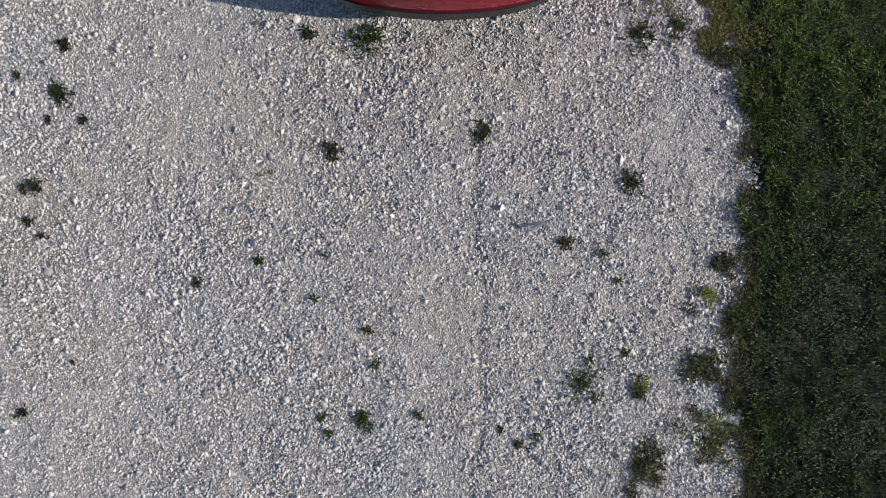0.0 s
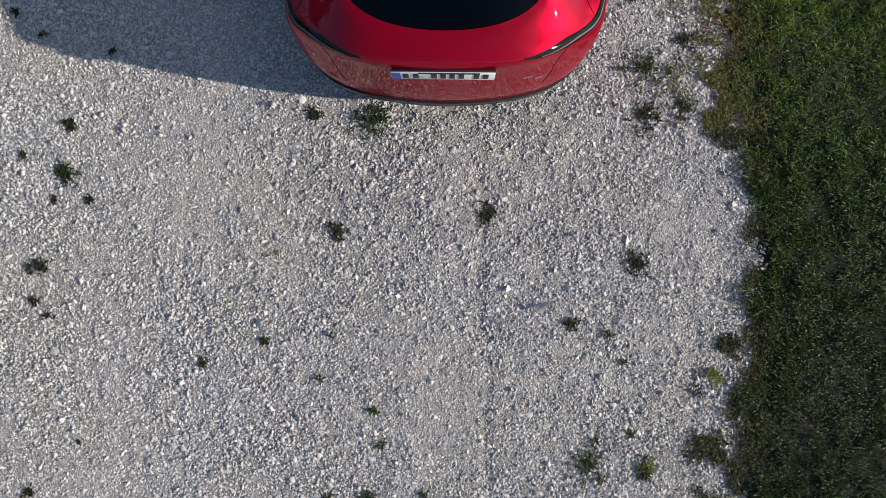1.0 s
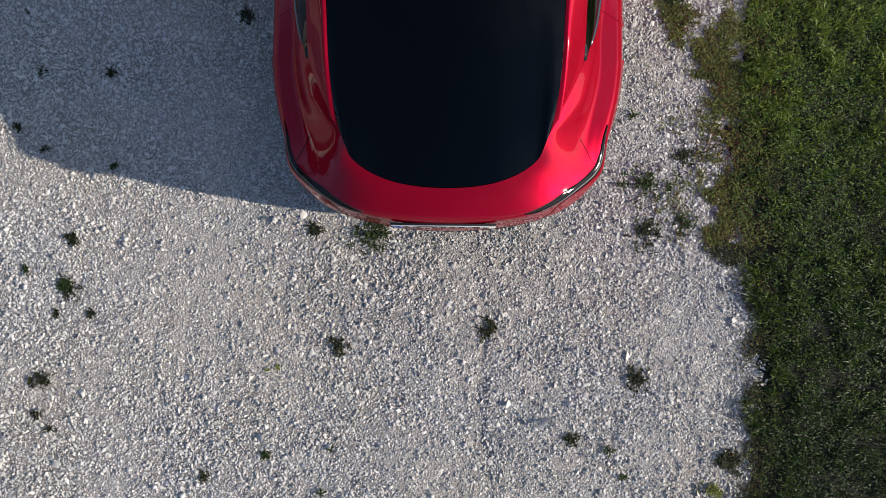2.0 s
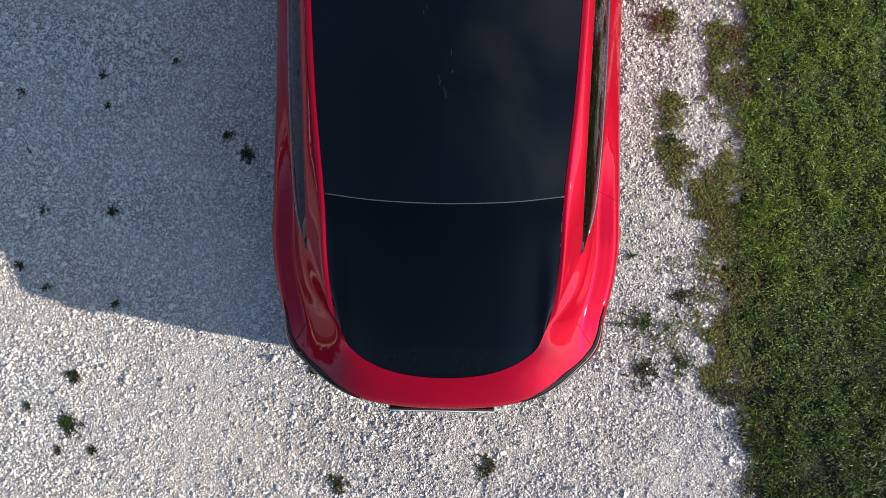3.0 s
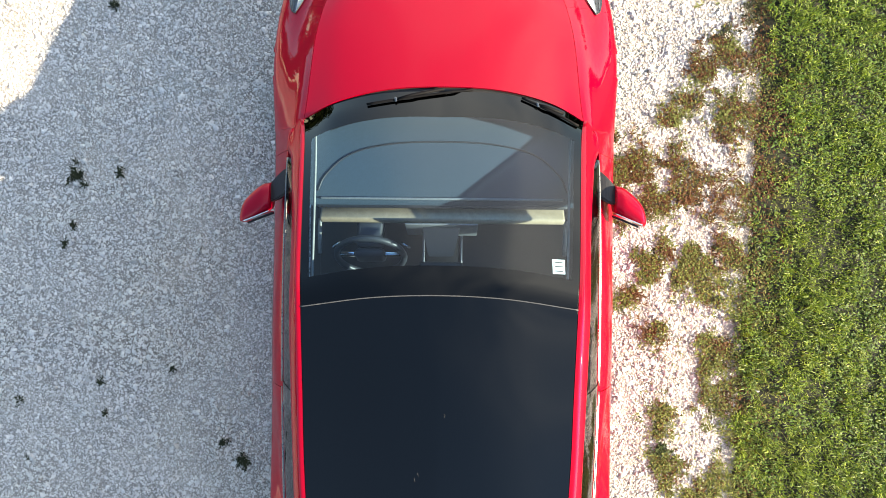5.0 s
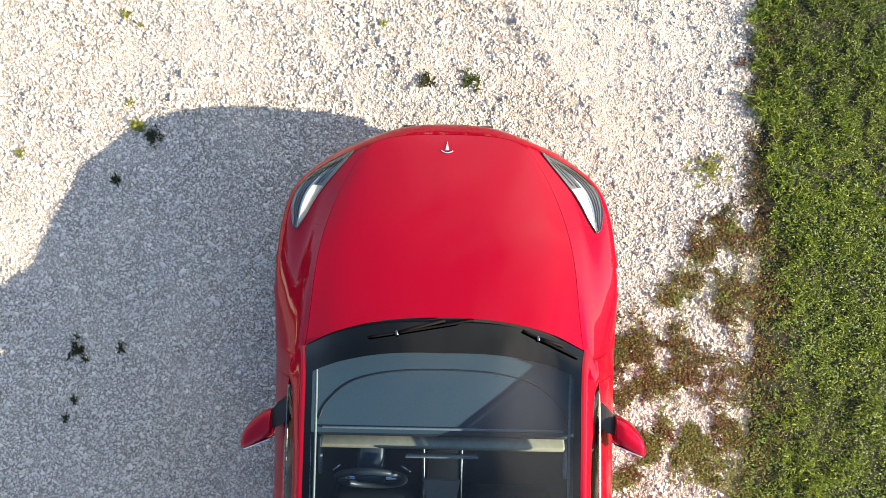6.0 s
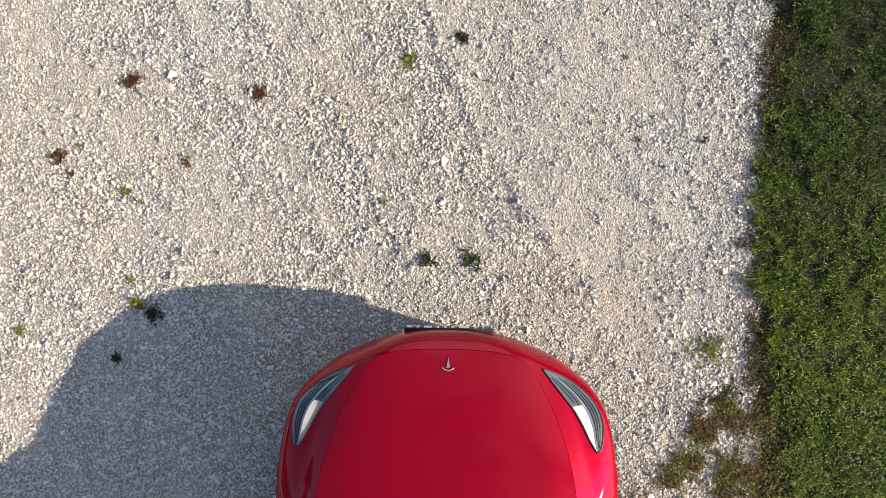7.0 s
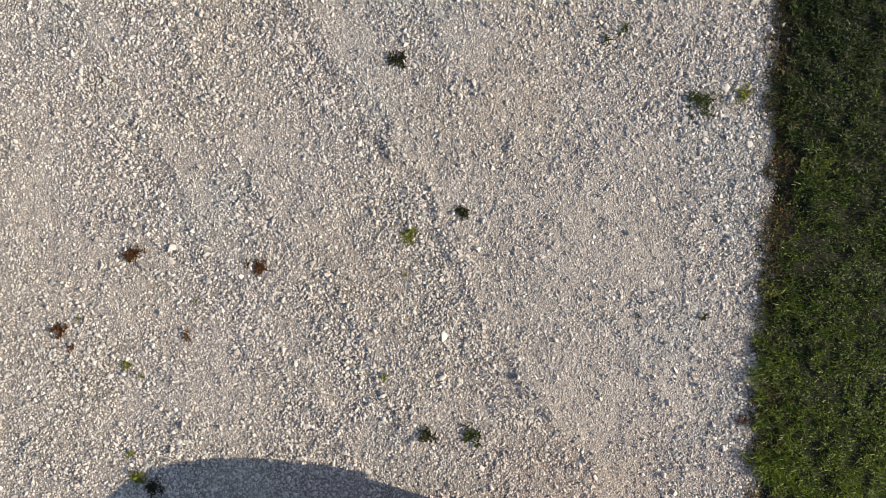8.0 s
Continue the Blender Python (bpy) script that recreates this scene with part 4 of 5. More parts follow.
def car():
    root = new("car", None)
    root.location = (0, 3.72, 0.015)
    tagged(root, "red electric saloon with a dark glass roof, parked on gravel", "car")
    ss = lambda a, b, n: np.linspace(a, b, n)
    kk = ss(0, 4, 33)

    # bonnet
    arc = spread(along([(-0.3, 1.275, 0.981), (0, 1.292, 0.985), (0.3, 1.275, 0.981), (0.55, 1.215, 0.965), (0.725, 1.13, 0.935)], ss(1, 4, 60)), 36)
    front = spread(line(TOP, ss(0, 2.6, 80)), 36)
    flank = spread(line(TOP, ss(2.6, 6, 120)), 41)
    mid = spread(along([(0, 2.285, 0.70), (0, 2.2, 0.738), (0, 1.95, 0.828), (0, 1.6, 0.922), (0, 1.292, 0.985)], ss(0, 4, 80)), 41)
    hood = coons(front, arc, mid, flank)
    part("bonnet", sheet(whole(hood), 0.003), M_PAINT, root)
    badge_at = np.array([0, 2.205, 0.0])

    # windscreen: clear glass inside an opaque black border
    sill_arc = arc + np.array([0, -0.022, -0.004])
    seam_front = spread(along([(-0.3, 0.245, 1.402), (0, 0.258, 1.407), (0.3, 0.245, 1.403), (0.62, 0.20, 1.385)], ss(1, 3, 40)), 36)
    edge = spread(along(GLASS_EDGE, ss(0, 4, 80)), 41)
    middle = spread(along([(0, 1.27, 0.981), (0, 1.0, 1.115), (0, 0.7, 1.245), (0, 0.45, 1.345), (0, 0.258, 1.407)], ss(0, 4, 80)), 41)
    g = whole(coons(sill_arc, seam_front, middle, edge))
    g = shrink(g, 0.003)
    c = g.shape[1]
    clear = g[6:36, 2 : c - 2]
    part("windscreen", sheet(clear, 0, 0), M_SCREEN, root, "clear curved windscreen glass").visible_shadow = False
    border = [sheet(g[:7], 0, 0), sheet(g[35:], 0, 0), sheet(g[6:36, :3], 0, 0), sheet(g[6:36, c - 3 :], 0, 0)]
    part("windscreen_border", join(*border), M_FRIT, root, "black printed border of the windscreen")

    # roof glass and rear glass
    seam_rear = spread(along([(-0.3, -1.348, 1.377), (0, -1.357, 1.385), (0.3, -1.345, 1.375), (0.533, -1.316, 1.345)], ss(1, 3, 40)), 36)
    edge = spread(along(GLASS_EDGE, ss(4, 8, 80)), 41)
    middle = spread(along([(0, 0.258, 1.407), (0, -0.1, 1.437), (0, -0.5, 1.445), (0, -1.0, 1.427), (0, -1.357, 1.385)], ss(0, 4, 80)), 41)
    roof = whole(coons(seam_front, seam_rear, middle, edge))
    part("roof_glass", sheet(roof, 0.003), M_ROOF, root, "dark tinted glass roof panel")
    edge = spread(along(GLASS_EDGE, ss(8, 11, 80)), 33)
    tail = spread(line(TOP, ss(11, 14, 120))[::-1], 36)
    middle = spread(along([(0, -1.357, 1.385), (0, -1.6, 1.322), (0, -1.9, 1.222), (0, -2.175, 1.118)], ss(0, 3, 60)), 33)
    rear = whole(coons(seam_rear, tail, middle, edge))
    part("rear_glass", sheet(rear, 0.003), M_REAR, root, "dark rear window with rounded lower edge")
    for curve, dz in ((seam_front, 0.0015), (seam_rear, 0.0015)):
        full = np.concatenate([(curve * FLIP)[::-1][:-1], curve]) + np.array([0, 0, dz])
        part("roof_seal", tube(full, 0.0026, 6), M_GREY, root, "thin grey rubber roof seal")

    rt = mathutils_tree([o for o in root.children if o.name.startswith("roof_glass")])
    # the last two marks paint the drone's reflection; the others are dried smears
    for marks in ([(-0.085, -0.512), (-0.079, -0.528)], [(-0.098, -0.535), (-0.094, -0.552)], [(0.027, -0.70), (0.024, -0.728)], [(-0.032, -0.805), (-0.020, -0.835), (-0.024, -0.85)], [(-0.006, -0.862), (0.006, -0.885), (-0.003, -0.895), (0.008, -0.905)], [(0.028, -0.255), (0.034, -0.262), (0.030, -0.272)], [(0.034, -0.785), (0.030, -0.80)]):
        path = [(x, y, rt.ray_cast(Vector((x, y, 3)), Vector((0, 0, -1)))[0].z) for x, y in marks]
        part("smear", tube(path, 0.0007, 5), M_SMEAR_SPOT, root, "dried smear and mirrored spot marks on the roof glass")
    for s in (1, -1):
        lining = along(GLASS_EDGE, ss(0.6, 3.6, 20)) + np.array([-0.05, -0.03, -0.035])
        # hidden black strip under the rail, added to keep sun off the dashboard
        brow = along(RAIL_EDGE, ss(0.4, 3.0, 20)) + np.array([-0.02, 0, 0.0])
        brow = np.stack([brow, brow + np.array([0.004, -0.01, -0.045]), brow + np.array([0.008, -0.02, -0.09])], 1)
        part("pillar_shade_strip", sheet(sided(brow, s), 0, 0), M_BLACK, root)
        part("pillar_lining", tube(lining * (1 if s > 0 else FLIP), 0.006, 8), M_CREAM, root, "pale pillar lining inside the windscreen")

    # roof rails
    t = ss(0, 10.97, 111)
    ge, re = along(GLASS_EDGE, t), along(RAIL_EDGE, t)
    end = t >= 9
    sail = line(TOP, ss(9.8, 11, 200))
    rim = along(GLASS_EDGE, ss(8, 11, 300))
    down = np.interp(t[end], [9, 10, 11], [ge[end][0, 1], -1.76, -1.91])
    ge[end] = np.stack([np.interp(-down, -rim[:, 1], rim[:, i]) for i in range(3)], 1)
    re[end] = np.stack([np.interp(-ge[end, 1], -sail[:, 1], sail[:, i]) for i in range(3)], 1)
    fade = np.clip((11 - t) / 2.5, 0, 1)[:, None]
    across = re - ge
    wide = np.maximum(np.linalg.norm(across, axis=1, keepdims=True), 1e-4)
    blend = np.clip((t - 7.5) / 1.5, 0, 1)[:, None]
    flat = ge + np.array([0.026, 0, -0.004]) * np.minimum(1.0, 0.9 * wide / 0.026)
    share = np.minimum(0.9, 0.026 / wide)
    bulge = ge + across * (share + (1 - share) * 0.64) + np.array([0.016, 0, 0.014]) * fade * np.clip(wide / 0.13, 0, 1) * (1 - blend)
    rail = np.stack([along(np.stack([ge[i], flat[i], bulge[i], re[i]]), ss(0, 3, 13)) for i in range(len(t))])
    base = np.stack([rail[0] + (line(TOP, ss(6, 7, 13)) - rail[0]) * w + np.array([0, 0, -0.003]) for w in ss(-0.15, 1.1, 5)])
    both("pillar_base", lambda s: sheet(sided(base, s), 0, 0), M_PAINT, root)
    both("roof_rail", lambda s: sheet(sided(rail, s), 0, 0), M_PAINT, root)

    # outer panels
    nose = shell(ss(0, 4.48, 54), kk)
    nose = np.concatenate([(nose * FLIP)[::-1][:-1], nose])
    bumper = part("front_bumper", cut_arches(sheet(nose, 0.0004)), M_PAINT, root)
    fenders = both("front_wing", lambda s: cut_arches(sheet(sided(shell(ss(4.48, 7, 56), kk), s), 0.0004)), M_PAINT, root)
    front_doors = both("front_door", lambda s: sheet(sided(shell(ss(7, 8.135, 26), kk), s), 0.002), M_PAINT, root)
    rear_doors = both("rear_door", lambda s: cut_arches(sheet(sided(shell(ss(8.135, 9.07, 38), kk), s), 0.002)), M_PAINT, root)
    quarters = both("rear_wing", lambda s: cut_arches(sheet(sided(shell(ss(9.07, 11.7, 60), kk), s), 0.0, 0.006)), M_PAINT, root)
    half = shell(ss(11.7, 14, 40), ss(0, 2.45, 22))
    part("boot_lid", sheet(np.concatenate([half, (half * FLIP)[::-1][1:]]), 0.0, 0.006), M_PAINT, root)
    half = shell(ss(11.7, 14, 40), ss(2.45, 3.7, 12))
    part("rear_bumper", sheet(np.concatenate([half, (half * FLIP)[::-1][1:]]), 0.002), M_PAINT, root)
    half = shell(ss(11.9, 14, 40), ss(3.55, 4, 6)) + np.array([0, -0.012, 0])
    part("diffuser", sheet(np.concatenate([half, (half * FLIP)[::-1][1:]]), 0.0), M_BLACK, root, "black plastic lower bumper edge")

    # dark structure behind the joints
    inner = [sheet(whole(hood), 0, 0, -0.016), sheet(nose, 0, 0, -0.016)]
    for s in (1, -1):
        inner += [cut_arches(sheet(sided(shell(ss(4, 14, 120), kk), s), 0, 0, -0.016)), sheet(sided(rail[:92], s), 0, 0, -0.014)]
    part("inner_shell", join(*inner), M_BLACK, root)
    part("underbody", join(bar((1.66, 3.9, 0.12), pose(0, -0.05, 0.24), 0.03), bar((1.0, 4.3, 0.1), pose(0, 0, 0.3), 0.03)), M_BLACK, root)
    cowl = whole(coons(arc + np.array([0, 0.02, -0.02]), arc + np.array([0, -0.13, -0.03]), spread(np.array([arc[0] + (0, 0.02, -0.02), arc[0] + (0, -0.13, -0.03)]), 8), spread(np.array([arc[-1] + (0, 0.02, -0.02), arc[-1] + (0, -0.13, -0.03)]), 8)))
    part("cowl", sheet(cowl, 0, 0), M_BLACK, root, "black plastic cowl under the windscreen")

    # side windows, pillars and bright belt trim
    ys = np.linspace(0.93, -1.565, 90)
    by_y = lambda c: np.stack([np.interp(ys, c[::-1, 1], c[::-1, i]) for i in range(3)], 1)
    rl, bl = by_y(along(RAIL_EDGE, ss(0, 9, 300))), by_y(line(TOP, ss(7, 10, 300)))
    rl[:, 1] = bl[:, 1] = ys
    side = np.stack([rl + (bl - rl) * w + np.array([0.012, 0, 0]) * math.sin(math.pi * w) for w in ss(0, 1, 7)], 1)
    post = int(np.argmin(np.abs(ys + 0.26)))
    for s, fd, rd in ((1, front_doors[0], rear_doors[0]), (-1, front_doors[1], rear_doors[1])):
        part("door_window", sheet(sided(side[: post - 1], s), 0.002, 0, -0.002), M_SIDE, fd, "tinted side window glass").visible_shadow = False
        part("door_window", sheet(sided(side[post + 2 :], s), 0.002, 0, -0.002), M_ROOF, rd, "dark side window glass")
        part("door_pillar", sheet(sided(side[post - 2 : post + 3], s), 0, 0, 0.001), M_GLOSS, rd, "gloss black door pillar")
        for lo, hi, door in ((0, post, front_doors), (post, 87, rear_doors)):
            edge = (bl[lo:hi] + np.array([-0.006, 0, 0.006])) * (1 if s > 0 else FLIP)
            part("belt_trim", tube(edge, 0.0095, 8), M_TRIM, door[0 if s > 0 else 1], "bright chrome window trim")
        for yc, door in ((0.02, front_doors), (-0.98, rear_doors)):
            h = bar((0.012, 0.20, 0.024), pose(s * 0.906, yc, 0.785, 0, s * -16, 0), 0.004)
            part("door_handle", h, M_TRIM, door[0 if s > 0 else 1], "flush chrome door handle")

    # door mirrors
    for s in (1, -1):
        rootm = new("door_mirror", None)
        rootm.parent = root
        cols = [((0.885, 0.735), 0.068, 0.058), ((0.93, 0.715), 0.075, 0.066), ((0.99, 0.675), 0.066, 0.062), ((1.025, 0.645), 0.05, 0.052), ((1.043, 0.62), 0.022, 0.028)]
        grid = []
        for (x, y), ry, rz in cols:
            a = np.linspace(0, 2 * np.pi, 21)
            sup = lambda v: np.sign(v) * np.abs(v) ** 0.75
            grid.append(np.stack([np.full(21, x) * s, y + ry * sup(np.cos(a)), 0.93 + rz * sup(np.sin(a))], 1))
        grid = np.array(grid)
        grid = np.stack([along(grid[:, j], ss(0, 4, 36)) for j in range(21)], 1)
        bm = sheet(grid, 0, 0)
        bmesh.ops.holes_fill(bm, edges=[e for e in bm.edges if e.is_boundary])
        part("mirror_housing", bm, M_PAINT, rootm)
        foot = np.array([[(0.775, 0.90, 0.93), (0.775, 0.77, 0.93)], [(0.84, 0.85, 0.935), (0.84, 0.72, 0.935)], [(0.90, 0.785, 0.93), (0.895, 0.70, 0.93)]])
        foot = foot * np.array([s, 1, 1])
        ft = np.stack([along(foot[:, j], ss(0, 2, 9)) for j in range(2)], 1)
        bm = bmesh.new()
        up, lo = [[bm.verts.new(p + np.array([0, 0, 0.022])) for p in row] for row in ft], [[bm.verts.new(p - np.array([0, 0, 0.03])) for p in row] for row in ft]
        for i in range(8):
            bm.faces.new([up[i][0], up[i][1], up[i + 1][1], up[i + 1][0]])
            bm.faces.new([lo[i][0], lo[i + 1][0], lo[i + 1][1], lo[i][1]])
            bm.faces.new([up[i][0], up[i + 1][0], lo[i + 1][0], lo[i][0]])
            bm.faces.new([up[i][1], lo[i][1], lo[i + 1][1], up[i + 1][1]])
        bm.faces.new([up[0][0], lo[0][0], lo[0][1], up[0][1]])
        bm.faces.new([up[8][0], up[8][1], lo[8][1], lo[8][0]])
        bmesh.ops.recalc_face_normals(bm, faces=bm.faces)
        bmesh.ops.bevel(bm, geom=[e for e in bm.edges if e.calc_face_angle(0) > 0.8], offset=0.008, segments=2, affect="EDGES")
        part("mirror_foot", bm, M_BLACK, rootm, "black mirror foot")
        g = bar((0.145, 0.006, 0.095), pose(s * 0.955, 0.627, 0.925, 0, 0, s * -22), 0.002)
        part("mirror_glass", g, M_CHROME, rootm, "silvered mirror glass")
        rim = bar((0.15, 0.012, 0.016), pose(s * 0.96, 0.622, 0.873, 0, 0, s * -22), 0.004)
        part("mirror_rim", rim, M_GLOSS, rootm, "gloss black lower rim")

    for s in (1, -1):
        for y in (1.51, -1.365):
            wheel(root, s, y)
            part("wheel_liner", lathe([(0.385, -0.14), (0.385, 0.10)], pose(s * 0.80, y, 0.34) @ pose(0, 0, 0, 0, 90 * s, 0)), M_BLACK, root)

    # lamps lie on the outer panels
    from_top = mathutils_tree([bumper, *fenders])
    outer = along([(0.52, 2.190, 0), (0.64, 2.142, 0), (0.745, 2.075, 0), (0.828, 1.985, 0), (0.858, 1.885, 0), (0.845, 1.775, 0), (0.818, 1.745, 0)], ss(0, 6, 31))
    inner_e = along([(0.52, 2.190, 0), (0.572, 2.120, 0), (0.632, 2.045, 0), (0.690, 1.97, 0), (0.735, 1.895, 0), (0.778, 1.81, 0), (0.818, 1.745, 0)], ss(0, 6, 31))

    def on_body(a, b, s, lift, i0=0, i1=31, n=9):
        g = np.stack([a[i0:i1] + (b[i0:i1] - a[i0:i1]) * w for w in ss(0, 1, n)], 1)
        for p in g.reshape(-1, 3):
            hit = from_top.ray_cast(Vector((p[0], p[1], 3)), Vector((0, 0, -1)))[0]
            p[2] = (hit.z if hit else 0.7) + lift
        return sided(g, s)

    for s in (1, -1):
        lamp_root = new("headlight", None)
        lamp_root.parent = root
        tagged(lamp_root, "slim clear headlight")
        part("housing", sheet(on_body(inner_e, outer, s, 0.002), 0, 0), M_LAMP, lamp_root)
        a, b = inner_e + (outer - inner_e) * 0.05, inner_e + (outer - inner_e) * 0.46
        part("reflector", sheet(on_body(a, b, s, 0.004, 14, 30, 4), 0, 0), M_LED, lamp_root, "white inner reflector")
        a, b = inner_e + (outer - inner_e) * 0.47, inner_e + (outer - inner_e) * 0.54
        part("light_strip", sheet(on_body(a, b, s, 0.006, 3, 29, 4), 0, 0.004), M_CHROME, lamp_root, "bright curved light strip")
        for w0, i0, i1 in ((0.20, 4, 14), (0.34, 4, 15), (0.60, 5, 25), (0.71, 6, 27), (0.82, 8, 28)):
            a, b = inner_e + (outer - inner_e) * w0, inner_e + (outer - inner_e) * (w0 + 0.045)
            part("lamp_rib", sheet(on_body(a, b, s, 0.005, i0, i1, 3), 0, 0.003), M_BLACK, lamp_root, "thin dark rib inside the lamp")
        part("lens", sheet(on_body(inner_e, outer, s, 0.010), 0.001, 0.008), M_LENS, lamp_root, "clear lamp lens").visible_shadow = False
        part("seal", tube(np.concatenate([on_body(outer, outer, 1, 0.006, n=2)[:, 0], on_body(inner_e, inner_e, 1, 0.006, n=2)[::-1, 0]]) * (1 if s > 0 else FLIP), 0.0025, 6), M_BLACK, lamp_root)
        # tail lamp wraps the corner
        sx = ss(10.8, 13.05, 48)
        over = np.interp(sx, [10.8, 11.3, 11.65, 11.9, 12.2, 12.45, 12.72, 13.05], [1.84, 1.78, 1.66, 1.44, 1.10, 1.05, 1.04, 1.08])
        under = np.interp(sx, [10.8, 11.3, 11.65, 11.9, 12.2, 12.45, 12.72, 13.05], [1.86, 1.91, 1.86, 1.80, 1.62, 1.54, 1.40, 1.12])
        band = lambda lo, hi, n: np.stack([shell(sx[i : i + 1], over[i] + (under[i] - over[i]) * ss(lo, hi, n))[0] for i in range(len(sx))])
        tl = new("tail_light", None)
        tl.parent = root
        tagged(tl, "slim smoked tail light wrapping the corner")
        cut = int(np.argmax(sx > 12.28))
        lens = sided(band(0, 1, 9)[: cut + 1], s)
        part("lens", sheet(lens, 0.0005, 0.004, 0.005), M_REDLAMP, tl)
        lens = sided(band(0, 1, 9)[cut:], s)
        part("lens", sheet(lens, 0.0015, 0.004, 0.005), M_REDLAMP, tl)
        strip = band(0.55, 0.72, 4)
        part("light_strip", sheet(sided(strip[8:-5], s), 0, 0.002, 0.0065), M_STRIP, tl, "pale light strip in the lamp")
        rim = band(0, 0, 1)[6:, 0] * (1 if s > 0 else FLIP)
        part("lamp_seal", tube(rim, 0.0022, 6), M_INK, tl)
        # edge of the boot lid above and below the lamp
        for path in ([(11.05, 0.95), (11.3, 1.25), (11.62, 1.62)], [(12.28, 1.2), (12.62, 2.02), (12.70, 2.5), (12.78, 2.83)]):
            sk = along(np.array([(u, w, 0.0) for u, w in path]), ss(0, len(path) - 1, 18))
            pts = np.stack([shell(q[:1], q[1:2])[0, 0] for q in sk]) * (1 if s > 0 else FLIP)
            part("shut_line", tube(pts, 0.0019, 6), M_WIPER, root, "dark gap at the boot lid's edge")

    # badges as plain shapes, number plates with bars
    tree = mathutils_tree([o for o in root.children if o.name.startswith("bonnet")])
    z = lambda x, y: tree.ray_cast(Vector((x, y, 3)), Vector((0, 0, -1)))[0].z
    bm = bmesh.new()
    pts = [(-0.010, 2.19), (0.010, 2.19), (0.0, 2.242)]
    tri = [bm.verts.new((x, y, z(x, y) + 0.004)) for x, y in pts]
    low = [bm.verts.new((x, y, z(x, y) - 0.002)) for x, y in pts]
    bm.faces.new(tri)
    for i in range(3):
        bm.faces.new([tri[i], low[i], low[(i + 1) % 3], tri[(i + 1) % 3]])
    arcs = [(x, 2.186 - 14 * x * x * -1 - 0.012, 0) for x in np.linspace(-0.032, 0.032, 9)]
    strap = tube([(x, y, z(x, y) + 0.002) for x, y, _ in arcs], 0.0045, 6)
    part("front_badge", join(bm, strap), M_CHROME, root, "small bright metal bonnet badge")
    number_plate(root, pose(0, -2.353, 0.985, -1, 0, 0))
    number_plate(root, pose(0, 2.369, 0.425, -3, 0, 180))
    part("plate_bracket", bar((0.53, 0.022, 0.010), pose(0, 2.366, 0.487), 0.003), M_BLACK, root)
    part("plate_bracket", bar((0.525, 0.024, 0.122), pose(0, 2.354, 0.425), 0.006), M_BLACK, root)
    part("plate_bracket", bar((0.52, 0.012, 0.118), pose(0, -2.345, 0.983, -1, 0, 0), 0.003), M_BLACK, root, "black plate surround")
    bars = [bar((w, 0.004, 0.012), pose(x, -2.305, 0.80, -10, 0, 12), 0.001) for x, w in ((0.40, 0.03), (0.44, 0.05), (0.495, 0.03))]
    part("rear_badge", join(*bars), M_CHROME, root, "small chrome lettering bars")

    # wipers
    for x0, x1, y0, y1 in ((-0.385, 0.153, 1.193, 1.284), (0.40, 0.690, 1.238, 1.10)):
        pts = [(x0 + (x1 - x0) * w, y0 + (y1 - y0) * w, 0) for w in ss(0, 1, 12)]
        wt = mathutils_tree([o for o in root.children if o.name.startswith(("windscreen", "cowl", "bonnet"))])
        pts = [(x, y, wt.ray_cast(Vector((x, y, 3)), Vector((0, 0, -1)))[0].z + 0.012) for x, y, _ in pts]
        w = part("wiper", tube(pts, 0.0065, 6), M_WIPER, root, "black wiper blade")
        k = Vector(pts[3])
        part("wiper_arm", tube([k, k + (Vector(pts[5]) - k) * 0.8 + Vector((0, 0.010, 0.006)), Vector(pts[8]) + Vector((0, 0.022, -0.006))], 0.008, 6), M_WIPER, w)
        part("clip", bar((0.012, 0.024, 0.008), pose(k.x, k.y, k.z + 0.006, 0, 0, 12), 0.002), M_TRIM, w)
    cabin(root)
    return root


def mathutils_tree(obs):
    from mathutils.bvhtree import BVHTree
    verts, faces = [], []
    for o in obs:
        k = len(verts)
        verts += [v.co.copy() for v in o.data.vertices]
        faces += [[k + i for i in p.vertices] for p in o.data.polygons]
    return BVHTree.FromPolygons(verts, faces)


def number_plate(root, m):
    """White plate, blue band, its characters as plain bars."""
    p = part("number_plate", bar((0.512, 0.006, 0.112), m, 0.003), M_WHITE, root, "white number plate with a blue band")
    part("band", bar((0.042, 0.003, 0.106), m @ pose(-0.232, -0.0035, 0)), M_BLUE, p)
    xs = [-0.185, -0.135, -0.045, 0.0, 0.045, 0.09, 0.165, 0.21]
    for x in xs:
        part("character", bar((0.028, 0.003, 0.072), m @ pose(x, -0.0035, 0), 0.001), M_INK, p)
    part("frame_text", bar((0.30, 0.003, 0.016), m @ pose(0.03, -0.0036, 0.047)), M_INK, p)


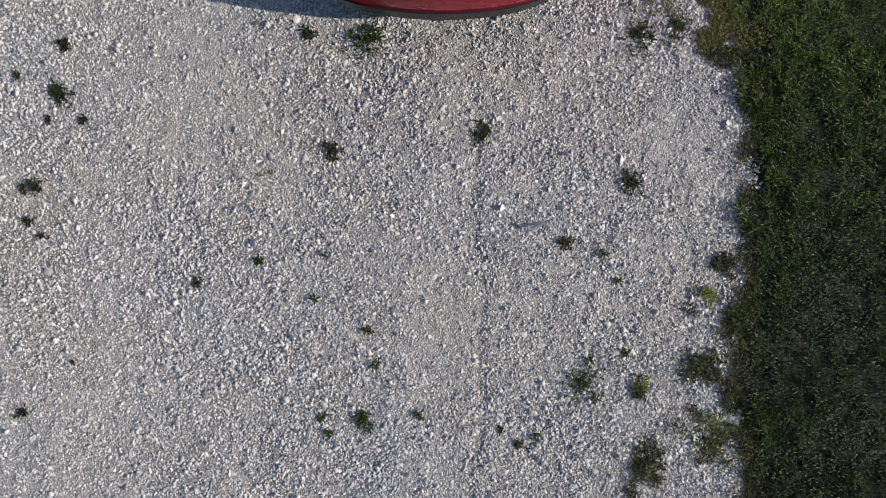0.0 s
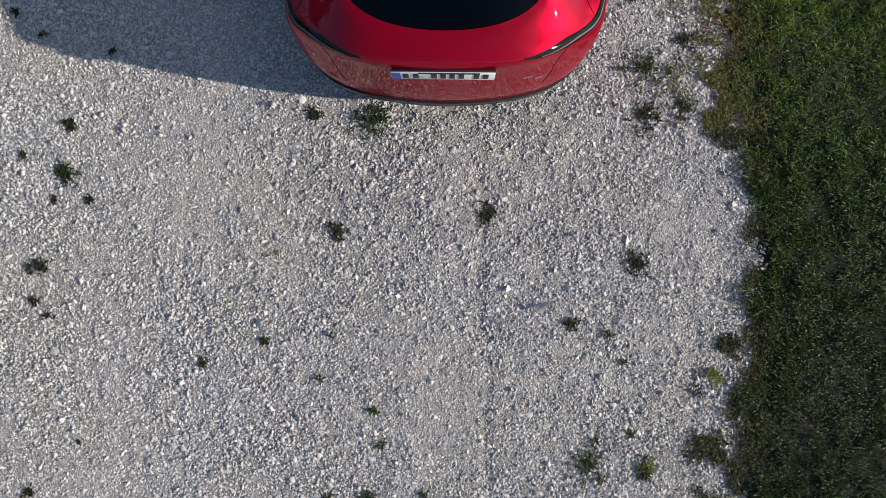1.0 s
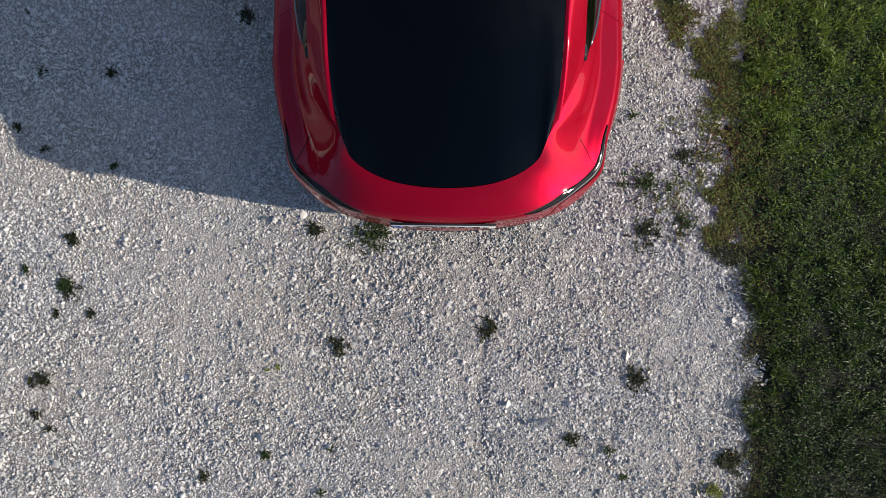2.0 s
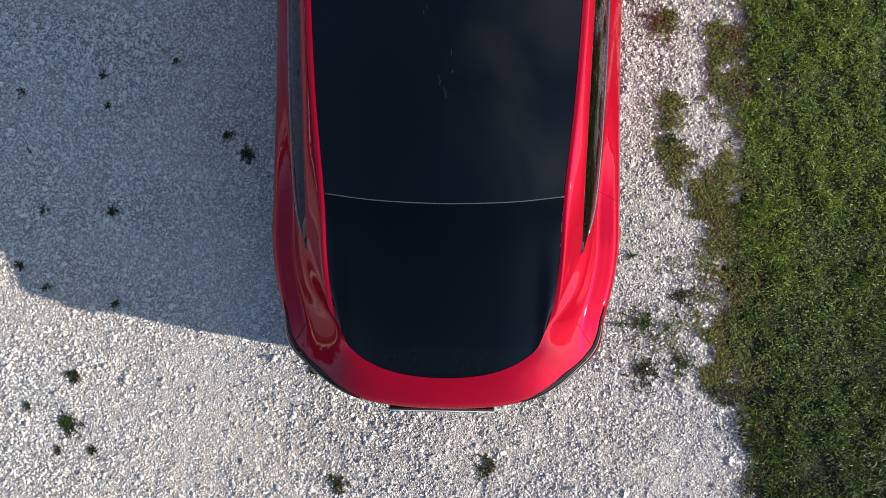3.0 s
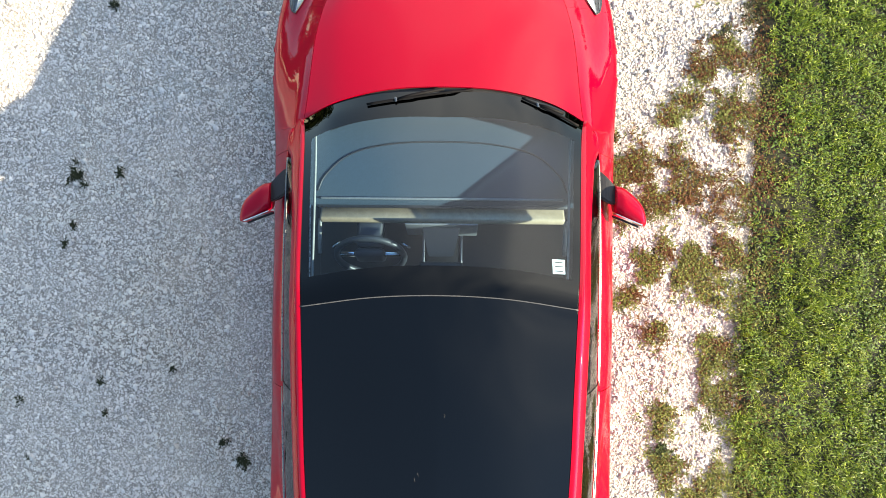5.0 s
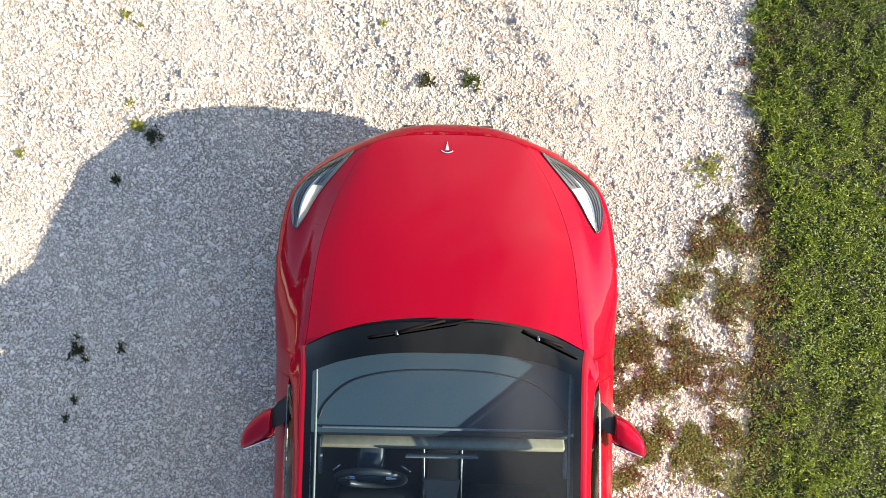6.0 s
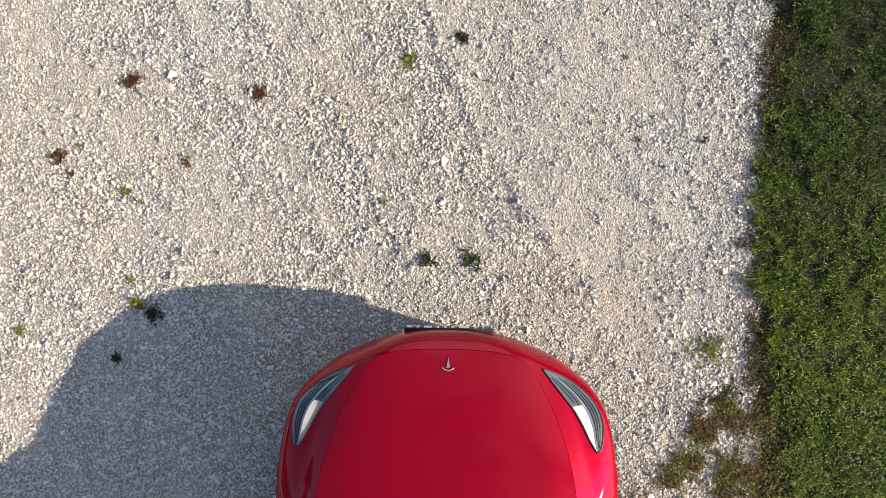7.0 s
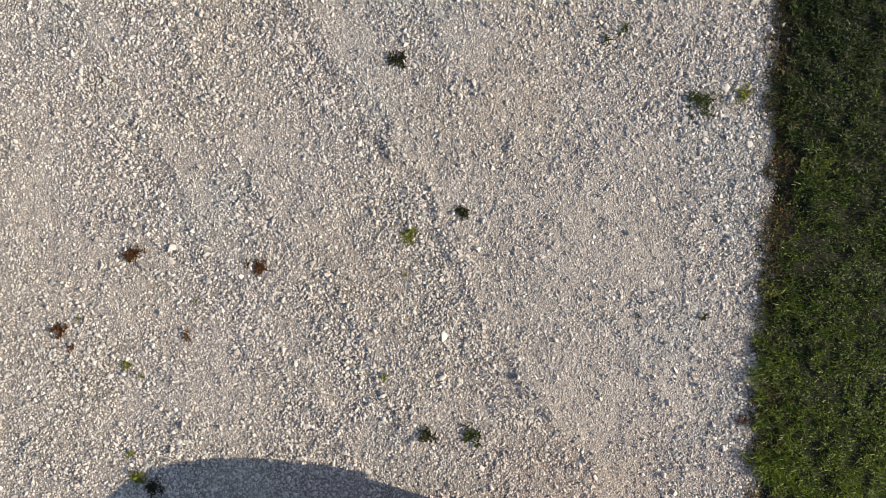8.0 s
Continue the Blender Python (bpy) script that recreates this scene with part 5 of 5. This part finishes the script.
def cabin(root):
    """Dashboard, wheel, screen and seats seen through the windscreen."""
    ss = lambda a, b, n: np.linspace(a, b, n)
    prof = [(1.13, 0.925), (1.0, 0.935), (0.85, 0.950), (0.72, 0.965), (0.69, 0.955), (0.685, 0.93), (0.70, 0.86), (0.74, 0.70), (0.80, 0.45)]
    grid = np.array([[(x, y + 0.10 * (1 - (x / 0.68) ** 2) * (y > 0.8), z) for x in ss(-0.68, 0.68, 25)] for y, z in prof])
    part("dashboard", sheet(grid, 0, 0), M_DASH, root, "dark grey dashboard")
    part("dash_trim", bar((1.27, 0.095, 0.04), pose(0, 0.645, 0.900, -38, 0, 0), 0.012), M_WOOD, root, "pale wooden dashboard strip")
    groove = along([(-0.64, 0.76, 0), (-0.60, 0.845, 0), (-0.48, 0.95, 0), (-0.28, 1.005, 0), (0, 1.02, 0), (0.28, 1.005, 0), (0.48, 0.95, 0), (0.60, 0.845, 0), (0.64, 0.76, 0)], ss(0, 8, 60))
    dt = mathutils_tree([o for o in root.children if o.name.startswith("dashboard")])
    groove = [(x, y, dt.ray_cast(Vector((x, y, 3)), Vector((0, 0, -1)))[0].z + 0.001) for x, y, _ in groove]
    part("dash_seam", tube(groove, 0.005, 6), M_INK, root)
    part("vent_lip", bar((1.24, 0.012, 0.012), pose(0, 0.722, 0.972, 0, 0, 0), 0.004), M_SCREENRIM, root)
    part("vent_line", bar((1.28, 0.03, 0.018), pose(0, 0.690, 0.945, 0, 0, 0), 0.005), M_INK, root)
    rim = [(-0.375 + 0.178 * math.cos(a), 0.425 + 0.090 * math.sin(a), 0.87 + 0.150 * math.sin(a)) for a in np.linspace(0, 2 * np.pi, 32, endpoint=False)]
    sw = part("steering_wheel", tube(rim, 0.017, 8, True), M_HIDE, root, "dark leather steering wheel")
    part("hub", bar((0.16, 0.05, 0.12), pose(-0.375, 0.43, 0.87, -20, 0, 0), 0.022), M_HIDE, sw)
    for x in (-0.125, 0.125):
        part("spoke", bar((0.10, 0.022, 0.032), pose(-0.375 + x, 0.435, 0.885, -20, 12 if x > 0 else -12, 0), 0.006), M_CHROME, sw, "bright wheel spoke")
    part("steering_column", bar((0.14, 0.16, 0.09), pose(-0.375, 0.545, 0.87, -8, 0, 0), 0.02), M_HIDE, root)
    for x in (-0.215, -0.535):
        part("stalk", tube([(x, 0.50, 0.88), (x + (0.05 if x > -0.3 else -0.04), 0.47, 0.885)], 0.006, 6), M_CHROME, root)
    part("centre_screen", bar((0.37, 0.010, 0.21), pose(0.0, 0.568, 0.915, -13, 0, 0), 0.004), M_SCREENRIM, root, "black centre touch screen")
    mirror = bar((0.20, 0.03, 0.07), pose(0.005, 0.385, 1.285, -15, 0, 0), 0.012)
    bm = bmesh.new()
    low = [bm.verts.new(p) for p in ((-0.088, 0.565, 1.232), (0.092, 0.565, 1.232), (0.062, 0.43, 1.300), (-0.052, 0.43, 1.300))]
    up = [bm.verts.new(v.co + Vector((0, 0, 0.018))) for v in low]
    bm.faces.new(low[::-1])
    bm.faces.new(up)
    for i in range(4):
        bm.faces.new([low[i], low[(i + 1) % 4], up[(i + 1) % 4], up[i]])
    bmesh.ops.bevel(bm, geom=bm.edges[:], offset=0.005, segments=2, affect="EDGES")
    bmesh.ops.recalc_face_normals(bm, faces=bm.faces)
    part("rear_view_mirror", join(mirror, bm), M_BLACK, root, "black interior mirror and sensor housing")
    part("console", bar((0.22, 1.1, 0.25), pose(0, 0.02, 0.55), 0.03), M_SEAT, root)
    for x in (-0.105, 0.105):
        part("console_edge", bar((0.012, 0.34, 0.012), pose(x, 0.385, 0.675), 0.004), M_TRIM, root, "satin console edge strip")
    for s_ in (1, -1):
        pull = along([(0.66, 0.62, 0.80), (0.648, 0.56, 0.86), (0.645, 0.50, 0.87), (0.65, 0.44, 0.84)], ss(0, 3, 14)) * (1 if s_ > 0 else FLIP)
        part("door_pull", tube(pull, 0.011, 8), M_CREAM, root, "pale inner door pull")
    part("vin_label", bar((0.07, 0.006, 0.002), pose(-0.602, 1.092, 0.985, -25, 0, 16)), M_WHITE, root, "thin pale label behind the windscreen")
    part("cabin_floor", bar((1.5, 3.0, 0.05), pose(0, -0.4, 0.33), 0.01), M_BLACK, root)
    for x in (-0.37, 0.37):
        seat = new("seat", None)
        seat.parent = root
        part("cushion", bar((0.50, 0.52, 0.16), pose(x, 0.02, 0.53, 8, 0, 0), 0.05, 3), M_SEAT, seat)
        part("backrest", bar((0.48, 0.14, 0.62), pose(x, -0.32, 0.86, 20, 0, 0), 0.05, 3), M_SEAT, seat)
        part("headrest", bar((0.26, 0.10, 0.18), pose(x, -0.45, 1.19, 15, 0, 0), 0.04, 3), M_SEAT, seat)
    part("rear_bench", join(bar((1.25, 0.5, 0.18), pose(0, -0.85, 0.52, 6, 0, 0), 0.05, 3), bar((1.25, 0.14, 0.6), pose(0, -1.2, 0.85, 22, 0, 0), 0.05, 3)), M_SEAT, root)
    wt = mathutils_tree([o for o in root.children if o.name.startswith("windscreen")])
    spot, up, _, _ = wt.ray_cast(Vector((0.541, 0.392, 3)), Vector((0, 0, -1)))
    up = up if up.z > 0 else -up
    side = Vector((1, 0, 0)) - up * up.x
    side.normalize()
    m = Matrix.Translation(spot - up * 0.005) @ Matrix((side, up.cross(side), up)).transposed().to_4x4()
    st = part("sticker", bar((0.058, 0.070, 0.002), m), M_WHITE, root, "small white windscreen sticker")
    for dy in (-0.022, 0.0, 0.020):
        part("print", bar((0.038, 0.005, 0.001), m @ pose(0, dy, 0.0018)), M_GREY, st)


car()
